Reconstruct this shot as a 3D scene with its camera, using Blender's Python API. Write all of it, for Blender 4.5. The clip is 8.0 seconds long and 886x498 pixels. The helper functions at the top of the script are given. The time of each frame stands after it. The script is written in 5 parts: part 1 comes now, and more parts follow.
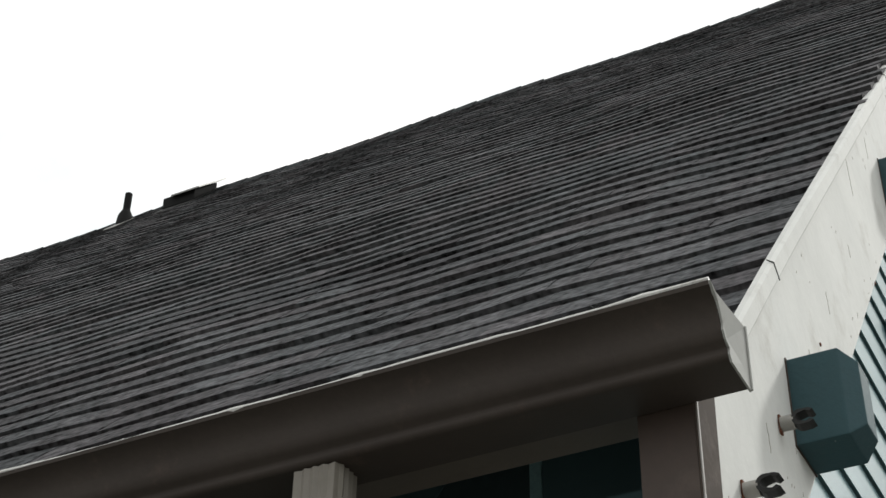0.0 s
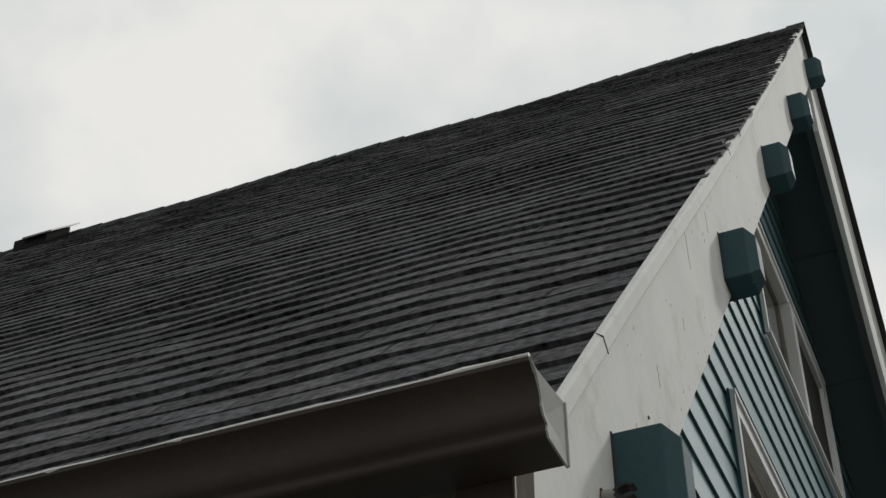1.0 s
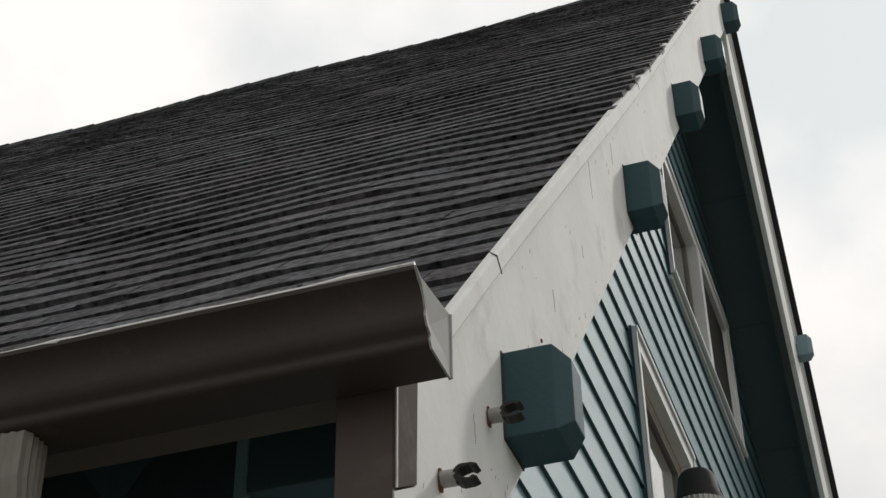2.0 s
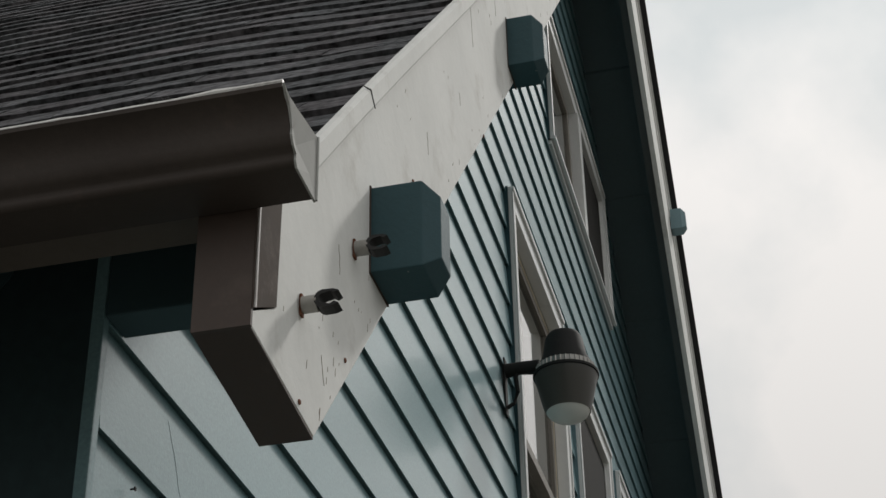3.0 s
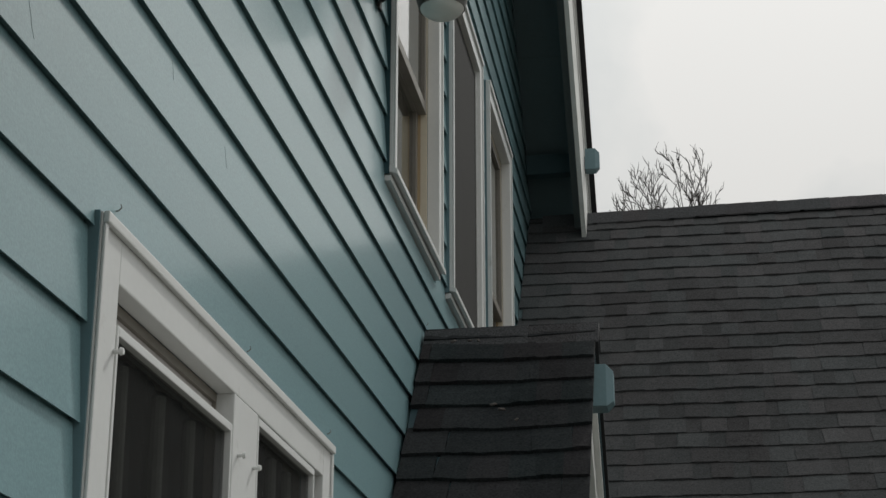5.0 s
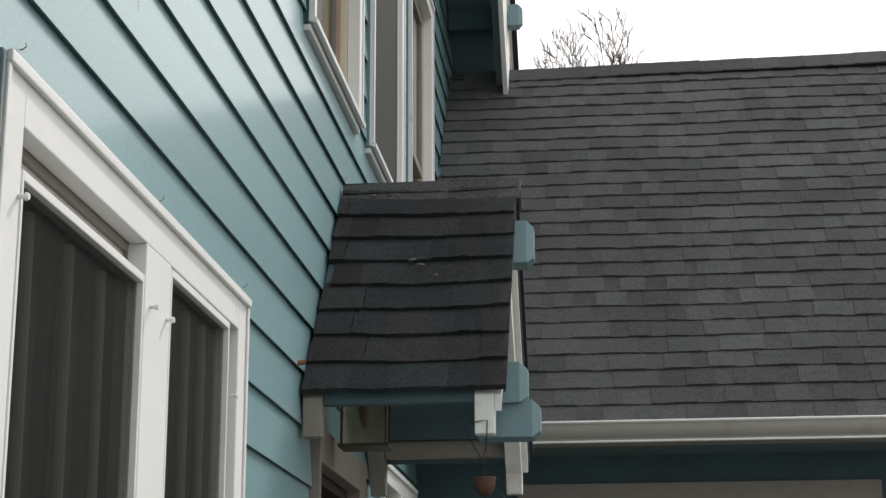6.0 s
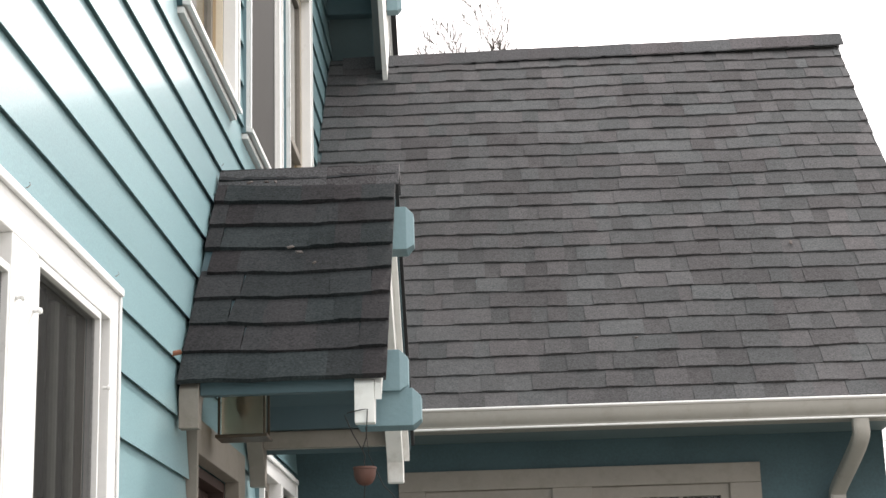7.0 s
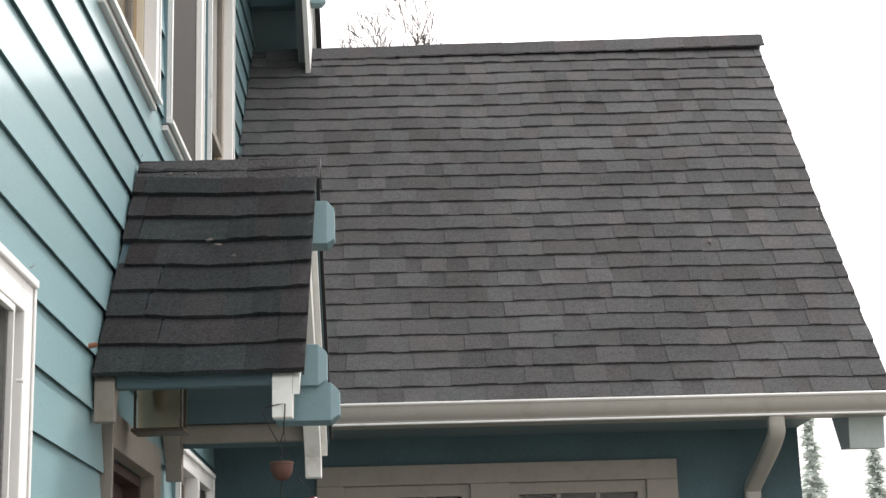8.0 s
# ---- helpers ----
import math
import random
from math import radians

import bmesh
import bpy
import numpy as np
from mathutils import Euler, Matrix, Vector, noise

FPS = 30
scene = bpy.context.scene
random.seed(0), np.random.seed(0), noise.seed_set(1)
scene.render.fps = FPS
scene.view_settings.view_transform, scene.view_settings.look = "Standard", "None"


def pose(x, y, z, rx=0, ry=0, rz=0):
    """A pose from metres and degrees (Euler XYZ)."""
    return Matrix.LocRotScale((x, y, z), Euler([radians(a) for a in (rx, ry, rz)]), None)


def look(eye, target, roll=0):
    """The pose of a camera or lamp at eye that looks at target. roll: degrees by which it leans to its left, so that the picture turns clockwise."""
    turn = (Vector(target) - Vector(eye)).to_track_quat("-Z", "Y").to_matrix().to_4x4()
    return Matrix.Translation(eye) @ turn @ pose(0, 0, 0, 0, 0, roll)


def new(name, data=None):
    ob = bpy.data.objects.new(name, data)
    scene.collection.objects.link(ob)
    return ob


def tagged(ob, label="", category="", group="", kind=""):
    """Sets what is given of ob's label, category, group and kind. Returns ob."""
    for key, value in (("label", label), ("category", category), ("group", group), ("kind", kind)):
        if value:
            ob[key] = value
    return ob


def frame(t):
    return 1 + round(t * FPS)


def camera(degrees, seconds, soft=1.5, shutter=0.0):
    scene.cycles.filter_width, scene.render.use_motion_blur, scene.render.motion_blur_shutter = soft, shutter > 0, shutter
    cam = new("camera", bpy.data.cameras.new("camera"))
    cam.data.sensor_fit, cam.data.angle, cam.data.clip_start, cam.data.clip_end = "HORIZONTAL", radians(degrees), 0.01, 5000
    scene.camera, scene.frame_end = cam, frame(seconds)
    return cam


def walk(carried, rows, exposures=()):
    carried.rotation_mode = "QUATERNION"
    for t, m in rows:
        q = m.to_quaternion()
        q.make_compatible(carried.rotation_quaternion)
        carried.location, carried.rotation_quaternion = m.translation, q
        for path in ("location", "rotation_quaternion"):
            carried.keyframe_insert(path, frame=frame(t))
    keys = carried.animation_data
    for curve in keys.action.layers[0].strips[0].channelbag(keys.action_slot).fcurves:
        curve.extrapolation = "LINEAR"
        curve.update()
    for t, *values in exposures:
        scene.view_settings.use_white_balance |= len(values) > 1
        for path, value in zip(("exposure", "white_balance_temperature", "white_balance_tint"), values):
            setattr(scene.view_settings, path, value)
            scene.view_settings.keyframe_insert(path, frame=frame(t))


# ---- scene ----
# ---- camera ----
cam = camera(29.6, 8.0, soft=1.5)
PATH = [
    (0, pose(0.983, -2.238, 1.625, 127.30, -0.80, 27.07)),
    (0.5, pose(1.003, -2.240, 1.636, 129.08, -0.26, 25.58)),
    (1, pose(1.034, -2.230, 1.644, 129.09, 0.53, 22.15)),
    (1.2, pose(1.040, -2.221, 1.644, 128.88, 0.80, 21.07)),
    (2.3, pose(1.050, -2.145, 1.624, 125.83, 0.62, 17.40)),
    (2.5, pose(1.050, -2.132, 1.618, 124.91, 0.51, 16.12)),
    (3, pose(1.051, -2.108, 1.600, 122.47, 0.98, 13.92)),
    (3.5, pose(1.062, -2.094, 1.583, 119.77, 1.13, 13.06)),
    (4, pose(1.061, -2.071, 1.566, 116.35, 0.87, 12.04)),
    (4.5, pose(1.057, -2.053, 1.545, 112.98, 0.75, 10.72)),
    (5, pose(1.048, -2.012, 1.528, 109.61, 0.03, 8.76)),
    (5.2, pose(1.044, -1.992, 1.528, 108.49, -0.03, 8.05)),
    (6.3, pose(1.030, -1.889, 1.544, 104.12, 0.42, 4.81)),
    (6.5, pose(1.030, -1.874, 1.548, 103.98, 0.65, 3.88)),
    (7, pose(1.035, -1.846, 1.554, 104.32, 1.55, 2.09)),
    (7.5, pose(1.043, -1.833, 1.552, 104.40, 1.81, 0.73)),
    (8, pose(1.042, -1.835, 1.560, 104.05, 1.53, -0.65)),
]
walk(cam, PATH, exposures=[(0, 0.66, 6430, 7), (0.2, -0.12, 6430, 7), (1.2, -0.1, 6430, 7), (2.3, 0.28, 6550, 10), (2.7, 0.28, 6550, 10), (3.0, 0.05, 6500, 9), (3.4, -0.08, 6450, 8), (4.5, -0.08, 6430, 7), (5.0, 0.12, 6430, 7), (5.2, 0.25, 6450, 8), (6.3, 1.5, 6550, 11), (6.6, 1.78, 6600, 12), (7.0, 2.18, 6680, 14), (7.5, 2.10, 6700, 14), (8, 1.92, 6680, 14)])

# ---- world and sun: overcast ----
world = bpy.data.worlds.new("overcast")
scene.world = world
world.use_nodes = True
wn, wl = world.node_tree.nodes, world.node_tree.links
wn.clear()
sky = wn.new("ShaderNodeTexSky")
sky.sky_type, sky.sun_disc = "NISHITA", False
sky.sun_elevation, sky.sun_rotation = radians(44), radians(25)
grey = wn.new("ShaderNodeHueSaturation")
grey.inputs["Saturation"].default_value = 0.12
wl.new(sky.outputs[0], grey.inputs["Color"])
coord = wn.new("ShaderNodeTexCoord")
cloud = wn.new("ShaderNodeTexNoise")
cloud.inputs["Scale"].default_value, cloud.inputs["Detail"].default_value = 5.0, 6
cloud.inputs["Roughness"].default_value = 0.5
wl.new(coord.outputs["Generated"], cloud.inputs["Vector"])
ramp = wn.new("ShaderNodeValToRGB")
ramp.color_ramp.elements[0].position, ramp.color_ramp.elements[0].color = 0.38, (5.75, 6.0, 6.05, 1)
ramp.color_ramp.elements[1].position, ramp.color_ramp.elements[1].color = 0.60, (8.15, 7.86, 7.64, 1)
wl.new(cloud.outputs["Fac"], ramp.inputs[0])
cover = wn.new("ShaderNodeMix")
cover.data_type = "RGBA"
cover.inputs[0].default_value = 0.9
wl.new(grey.outputs[0], cover.inputs[6])
wl.new(ramp.outputs[0], cover.inputs[7])
air = wn.new("ShaderNodeBackground")
air.inputs["Strength"].default_value = 0.11
# an overcast sky is brighter overhead than near the horizon
axes = wn.new("ShaderNodeSeparateXYZ")
wl.new(coord.outputs["Generated"], axes.inputs[0])
rise = wn.new("ShaderNodeMapRange")
rise.inputs["From Min"].default_value, rise.inputs["From Max"].default_value = 0.0, 0.62
rise.inputs["To Min"].default_value, rise.inputs["To Max"].default_value = 0.42, 1.05
wl.new(axes.outputs[2], rise.inputs["Value"])
dome = wn.new("ShaderNodeVectorMath")
dome.operation = "SCALE"
wl.new(cover.outputs[2], dome.inputs[0])
wl.new(rise.outputs[0], dome.inputs["Scale"])
wl.new(dome.outputs[0], air.inputs[0])
wout = wn.new("ShaderNodeOutputWorld")
wl.new(air.outputs[0], wout.inputs[0])

sun_data = bpy.data.lights.new("sun", "SUN")
sun_data.energy, sun_data.angle, sun_data.color = 1.3, radians(5), (1.0, 0.97, 0.93)
sun = new("sun", sun_data)
sun.matrix_world = look((6, 13, 14), (0, 0, 0))


# ---- materials ----
def mat(name, color, rough=0.6, metal=0.0, spread=0.12, grain=40.0, coarse=3.0, bump=0.15, spec=0.5, tint=None, pieces=0.0, stain=None, stretch=None, fine=0.0, patchy=0.25, hues=0.0, speck=2.2):
    """Principled paint or stone: colour varied at two scales, fine relief, and a shift from piece to piece."""
    m = bpy.data.materials.new(name)
    m.use_nodes = True
    n, l = m.node_tree.nodes, m.node_tree.links
    b = n["Principled BSDF"]
    b.inputs["Roughness"].default_value, b.inputs["Metallic"].default_value = rough, metal
    b.inputs["Specular IOR Level"].default_value = spec
    geo = n.new("ShaderNodeNewGeometry")
    where = geo.outputs["Position"]
    if stretch:
        mp = n.new("ShaderNodeMapping")
        mp.inputs["Scale"].default_value = stretch
        l.new(where, mp.inputs["Vector"])
        where = mp.outputs[0]
    big, small = n.new("ShaderNodeTexNoise"), n.new("ShaderNodeTexNoise")
    big.inputs["Scale"].default_value, big.inputs["Detail"].default_value = coarse, 4
    small.inputs["Scale"].default_value, small.inputs["Detail"].default_value = grain, 5
    small.inputs["Roughness"].default_value = 0.65
    l.new(where, big.inputs["Vector"])
    l.new(where, small.inputs["Vector"])

    def math2(op, a, c):
        x = n.new("ShaderNodeMath")
        x.operation = op
        for s, v in zip(x.inputs, (a, c)):
            if isinstance(v, (int, float)):
                s.default_value = v
            else:
                l.new(v, s)
        return x.outputs[0]

    wide = math2("MULTIPLY", math2("SUBTRACT", big.outputs["Fac"], 0.5), 2 * spread)
    tight = math2("MULTIPLY", math2("SUBTRACT", small.outputs["Fac"], 0.5), 2.4 * spread)
    factor = math2("ADD", math2("ADD", wide, tight), 1.0)
    if fine:
        dust = n.new("ShaderNodeTexNoise")
        dust.inputs["Scale"].default_value, dust.inputs["Detail"].default_value = fine, 2
        l.new(geo.outputs["Position"], dust.inputs["Vector"])
        factor = math2("ADD", factor, math2("MULTIPLY", math2("SUBTRACT", dust.outputs["Fac"], 0.5), speck))
    if pieces:
        info = n.new("ShaderNodeObjectInfo")
        chance = math2("FRACT", math2("ADD", info.outputs["Random"], geo.outputs["Random Per Island"]), 0.0)
        factor = math2("MULTIPLY", factor, math2("ADD", math2("MULTIPLY", chance, 2 * pieces), 1.0 - pieces))
    base = n.new("ShaderNodeMix")
    base.data_type, base.blend_type = "RGBA", "MIX"
    base.inputs[6].default_value = (*color, 1)
    base.inputs[7].default_value = (*(tint or color), 1)
    l.new(big.outputs["Fac"], base.inputs[0])
    col = base.outputs[2]
    if stain:
        color2, low, high, size = stain
        blot = n.new("ShaderNodeTexNoise")
        blot.inputs["Scale"].default_value, blot.inputs["Detail"].default_value = size, 8
        blot.inputs["Roughness"].default_value = 0.7
        l.new(where, blot.inputs["Vector"])
        cut = n.new("ShaderNodeMapRange")
        cut.inputs["From Min"].default_value, cut.inputs["From Max"].default_value = low, high
        l.new(blot.outputs["Fac"], cut.inputs["Value"])
        dirt = n.new("ShaderNodeMix")
        dirt.data_type = "RGBA"
        l.new(cut.outputs[0], dirt.inputs[0])
        l.new(col, dirt.inputs[6])
        dirt.inputs[7].default_value = (*color2, 1)
        col = dirt.outputs[2]
    if hues:
        # some pieces are bluish, some reddish
        shade = n.new("ShaderNodeMix")
        shade.data_type, shade.blend_type = "RGBA", "MIX"
        shade.inputs[6].default_value = (1 + hues, 1.0 - 0.3 * hues, 1.0, 1)
        shade.inputs[7].default_value = (1 - hues, 1.0 + 0.3 * hues, 1 + 0.6 * hues, 1)
        l.new(math2("FRACT", math2("MULTIPLY", chance, 7.31), 0.0), shade.inputs[0])
        over = n.new("ShaderNodeVectorMath")
        over.operation = "MULTIPLY"
        l.new(col, over.inputs[0])
        l.new(shade.outputs[2], over.inputs[1])
        col = over.outputs[0]
    scale = n.new("ShaderNodeVectorMath")
    scale.operation = "SCALE"
    l.new(col, scale.inputs[0])
    l.new(factor, scale.inputs["Scale"])
    l.new(scale.outputs[0], b.inputs["Base Color"])
    r = math2("ADD", math2("MULTIPLY", math2("SUBTRACT", small.outputs["Fac"], 0.5), patchy), rough)
    l.new(r, b.inputs["Roughness"])
    if bump:
        bp = n.new("ShaderNodeBump")
        bp.inputs["Strength"].default_value, bp.inputs["Distance"].default_value = bump, 0.004
        l.new(math2("ADD", small.outputs["Fac"], dust.outputs["Fac"]) if fine else small.outputs["Fac"], bp.inputs["Height"])
        l.new(bp.outputs[0], b.inputs["Normal"])
    return m


SIDING = mat("teal_siding_paint", (0.183, 0.308, 0.338), 0.42, spread=0.07, grain=75, coarse=1.6, bump=0.08, spec=0.35, patchy=0.08, tint=(0.193, 0.314, 0.334), fine=170.0, speck=0.5, pieces=0.05, stretch=(1, 0.35, 1))
coat = SIDING.node_tree.nodes["Principled BSDF"].inputs
coat["Coat Weight"].default_value, coat["Coat Roughness"].default_value = 0.48, 0.16
SPLIT = mat("dark_paint_split", (0.16, 0.235, 0.245), 0.8, spread=0.2, grain=60, bump=0.0)
WHITE = mat("weathered_white_paint", (0.635, 0.64, 0.618), 0.8, spec=0.15, spread=0.10, grain=16, coarse=2.6, bump=0.35, tint=(0.73, 0.727, 0.705), stain=((0.47, 0.455, 0.42), 0.56, 0.76, 4.5))
TRIM = mat("window_white_paint", (0.69, 0.695, 0.685), 0.42, spread=0.05, grain=60, coarse=3, bump=0.1, stain=((0.42, 0.41, 0.38), 0.62, 0.8, 6.0))
BEAM = mat("teal_beam_paint", (0.032, 0.074, 0.086), 0.6, spread=0.12, grain=60, coarse=6, bump=0.3, spec=0.25, stain=((0.30, 0.33, 0.31), 0.67, 0.71, 26.0))
BEAM2 = mat("light_teal_beam_paint", (0.125, 0.207, 0.232), 0.5, spread=0.1, grain=60, coarse=6, bump=0.25, stain=((0.45, 0.5, 0.5), 0.72, 0.78, 20.0))
SOFFIT = mat("dark_teal_soffit_paint", (0.104, 0.150, 0.160), 0.6, spread=0.12, grain=40, coarse=2.5, bump=0.15)
# porch teal, darkened to carry the shade under its roof
BLUE_SOFFIT = mat("shaded_porch_paint", (0.046, 0.084, 0.098), 0.6, spread=0.12, grain=40, coarse=2.5, bump=0.15)
# wing wall teal, made darker to hold the shade below the eave
STUCCO = mat("shaded_wing_wall_paint", (0.043, 0.083, 0.096), 0.75, spread=0.35, grain=70, coarse=4, bump=0.5)
MOULD = mat("greyed_moulding_paint", (0.47, 0.445, 0.43), 0.55, spread=0.12, grain=42, coarse=4, bump=0.3, stain=((0.3, 0.27, 0.25), 0.55, 0.75, 9.0))
BEAM3 = mat("dull_teal_beam_paint", (0.14, 0.23, 0.255), 0.5, spread=0.1, grain=60, coarse=6, bump=0.25)
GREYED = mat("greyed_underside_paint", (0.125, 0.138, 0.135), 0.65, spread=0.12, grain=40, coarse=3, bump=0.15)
# teal darkened so that the soffit's shade sits in the colour itself
SHADED = mat("shade_darkened_teal", (0.048, 0.086, 0.097), 0.65, spread=0.12, grain=40, coarse=4, bump=0.15, spec=0.25)
BROWN = mat("brown_gutter_enamel", (0.046, 0.0355, 0.0305), 0.6, spread=0.2, grain=90, coarse=5, bump=0.12, spec=0.28, tint=(0.056, 0.045, 0.038), stain=((0.095, 0.066, 0.055), 0.60, 0.8, 9.0))
FLANGE = mat("worn_brown_flange", (0.072, 0.057, 0.048), 0.8, spec=0.08, spread=0.2, grain=30, coarse=5, bump=0.1, stain=((0.15, 0.125, 0.11), 0.55, 0.8, 14.0))
PALE_TEAL = mat("pale_grey_teal_paint", (0.33, 0.375, 0.37), 0.55, spread=0.1, grain=40, coarse=4, bump=0.2)
CHIP = mat("bare_weathered_wood", (0.31, 0.265, 0.225), 0.85, spread=0.3, grain=50, coarse=20, bump=0.1, spec=0.1)
BROWN_CAP = mat("reddish_brown_enamel", (0.072, 0.052, 0.043), 0.55, spread=0.16, grain=60, coarse=5, bump=0.1, spec=0.3, tint=(0.064, 0.047, 0.040), stain=((0.10, 0.077, 0.065), 0.58, 0.8, 9.0))
LIP = mat("worn_metal_lip", (0.60, 0.59, 0.57), 0.45, 0.1, spread=0.2, grain=70, coarse=9, bump=0.3, stain=((0.2, 0.18, 0.16), 0.55, 0.75, 25.0))
GUTTER_WHITE = mat("cream_gutter_enamel", (0.265, 0.255, 0.23), 0.4, spread=0.07, grain=40, coarse=3, bump=0.1, stain=((0.20, 0.19, 0.165), 0.55, 0.8, 7.0))
SHINGLE = mat("asphalt_shingle", (0.070, 0.0705, 0.0715), 0.95, spread=0.26, grain=36, coarse=1.3, bump=0.3, spec=0.12, tint=(0.078, 0.0782, 0.079), pieces=0.17, fine=110.0, hues=0.035, speck=1.3)
OLD = mat("weathered_asphalt_shingle", (0.068, 0.068, 0.072), 0.95, spread=0.5, grain=11, coarse=1.6, bump=0.7, spec=0.1, tint=(0.100, 0.098, 0.101), pieces=0.2, fine=46.0, hues=0.04, speck=3.0)
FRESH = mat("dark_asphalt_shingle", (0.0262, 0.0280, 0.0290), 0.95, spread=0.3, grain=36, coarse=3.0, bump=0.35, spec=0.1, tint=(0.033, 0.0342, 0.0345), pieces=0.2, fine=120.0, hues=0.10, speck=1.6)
CAP = mat("ridge_shingle", (0.062, 0.061, 0.063), 0.9, spread=0.2, grain=70, coarse=2.0, bump=0.7, spec=0.3, pieces=0.15, fine=150.0, hues=0.05)
EDGE = mat("black_roof_edge", (0.016, 0.016, 0.017), 0.8, spread=0.2, grain=60, bump=0.3)
SCREEN = mat("dusty_insect_screen", (0.037, 0.036, 0.034), 0.9, spread=0.12, grain=150, coarse=3, bump=0.1, spec=0.1)
MESH = bpy.data.materials.new("fine_insect_mesh")
MESH.use_nodes = True
hn, hl = MESH.node_tree.nodes, MESH.node_tree.links
h_clear, h_mix = hn.new("ShaderNodeBsdfTransparent"), hn.new("ShaderNodeMixShader")
h_mix.inputs[0].default_value = 0.6
hn["Principled BSDF"].inputs["Base Color"].default_value = (0.014, 0.0148, 0.0138, 1)
hn["Principled BSDF"].inputs["Roughness"].default_value = 0.9
hn["Principled BSDF"].inputs["Specular IOR Level"].default_value = 0.1
hl.new(hn["Principled BSDF"].outputs[0], h_mix.inputs[1])
hl.new(h_clear.outputs[0], h_mix.inputs[2])
hl.new(h_mix.outputs[0], hn["Material Output"].inputs[0])
# one cloth in two tones: shaded hollows, then folds that catch light
CURTAIN = mat("shaded_curtain_cloth", (0.018, 0.0188, 0.018), 0.9, spread=0.2, grain=60, coarse=5, bump=0.1, spec=0.1)
FOLD = mat("lit_curtain_cloth", (0.165, 0.172, 0.155), 0.9, spread=0.2, grain=60, coarse=5, bump=0.1, spec=0.1)
# near-black that stands in for unlit depth
DARK = mat("flat_dark_shade", (0.014, 0.015, 0.016), 0.9, spread=0.2, grain=20, bump=0.0, spec=0.1)
EAVE = mat("dull_brown_soffit_paint", (0.115, 0.098, 0.084), 0.7, spread=0.15, grain=60, coarse=4, bump=0.15, spec=0.2)
# dark teals with the deep shade under the front eave put into the colour
NIGHT = mat("eave_shade_panel", (0.085, 0.125, 0.136), 0.5, spread=0.3, grain=60, coarse=2, bump=0.0, spec=0.25)
GLOOM = mat("eave_shade_teal", (0.034, 0.054, 0.059), 0.7, spread=0.25, grain=40, coarse=3, bump=0.05, spec=0.15)
WOOD = mat("bare_tan_wood", (0.44, 0.325, 0.195), 0.6, spread=0.12, grain=40, coarse=5, bump=0.2, stretch=(8, 8, 1))
DOORWOOD = mat("red_brown_door_wood", (0.038, 0.020, 0.016), 0.5, spread=0.2, grain=40, coarse=4, bump=0.2, stretch=(8, 8, 1))
LAMPGREY = mat("lamp_grey_aluminium", (0.20, 0.195, 0.185), 0.5, 0.3, spread=0.12, grain=50, coarse=8, bump=0.1)
SHADE = bpy.data.materials.new("ribbed_lamp_shade")
SHADE.use_nodes = True
sn, sl = SHADE.node_tree.nodes, SHADE.node_tree.links
s_thin, s_mix = sn.new("ShaderNodeBsdfTranslucent"), sn.new("ShaderNodeMixShader")
s_thin.inputs[0].default_value, s_mix.inputs[0].default_value = (0.80, 0.76, 0.70, 1), 0.33
sn["Principled BSDF"].inputs["Base Color"].default_value = (0.075, 0.072, 0.064, 1)
sn["Principled BSDF"].inputs["Roughness"].default_value = 0.4
sl.new(sn["Principled BSDF"].outputs[0], s_mix.inputs[1])
sl.new(s_thin.outputs[0], s_mix.inputs[2])
sl.new(s_mix.outputs[0], sn["Material Output"].inputs[0])
LAMPDARK = mat("lamp_dark_cap", (0.022, 0.022, 0.0215), 0.75, spec=0.2, spread=0.15, grain=50, coarse=8, bump=0.1)
BRASS = mat("tarnished_brass", (0.09, 0.07, 0.05), 0.5, 0.6, spread=0.25, grain=60, coarse=12, bump=0.2)
CLAY = mat("terracotta", (0.066, 0.023, 0.014), 0.6, spread=0.2, grain=60, coarse=14, bump=0.3)
RED = mat("red_plastic", (0.22, 0.014, 0.022), 0.3, spread=0.05, grain=20, bump=0.0)
STEEL = mat("zinc_steel", (0.33, 0.32, 0.30), 0.45, 0.7, spread=0.2, grain=60, coarse=12, bump=0.1)
BLACK = mat("black_rubber", (0.012, 0.012, 0.012), 0.6, spread=0.1, grain=60, bump=0.1)
RUST = mat("rusty_iron", (0.16, 0.06, 0.03), 0.85, spread=0.3, grain=120, coarse=30, bump=0.4)
BARK = mat("grey_bark", (0.06, 0.053, 0.048), 0.9, spread=0.25, grain=20, coarse=2, bump=0.4)
# bark and needles far paler than life: distance haze put into the colour
HAZED_BARK = mat("hazed_bark", (0.42, 0.43, 0.42), 0.9, spread=0.2, grain=20, coarse=2, bump=0.3)
SPRAY = bpy.data.materials.new("hazed_needle_sprays")
SPRAY.use_nodes = True
vn, vl = SPRAY.node_tree.nodes, SPRAY.node_tree.links
v_thin, v_mix = vn.new("ShaderNodeBsdfTranslucent"), vn.new("ShaderNodeMixShader")
v_thin.inputs[0].default_value, v_mix.inputs[0].default_value = (0.86, 0.89, 0.87, 1), 0.8
vn["Principled BSDF"].inputs["Base Color"].default_value = (0.48, 0.51, 0.49, 1)
vn["Principled BSDF"].inputs["Roughness"].default_value = 0.85
vl.new(vn["Principled BSDF"].outputs[0], v_mix.inputs[1])
vl.new(v_thin.outputs[0], v_mix.inputs[2])
vl.new(v_mix.outputs[0], vn["Material Output"].inputs[0])
GRASS = mat("gravel_yard", (0.150, 0.145, 0.132), 0.9, spread=0.3, grain=30, coarse=0.6, bump=0.5, tint=(0.115, 0.118, 0.10))
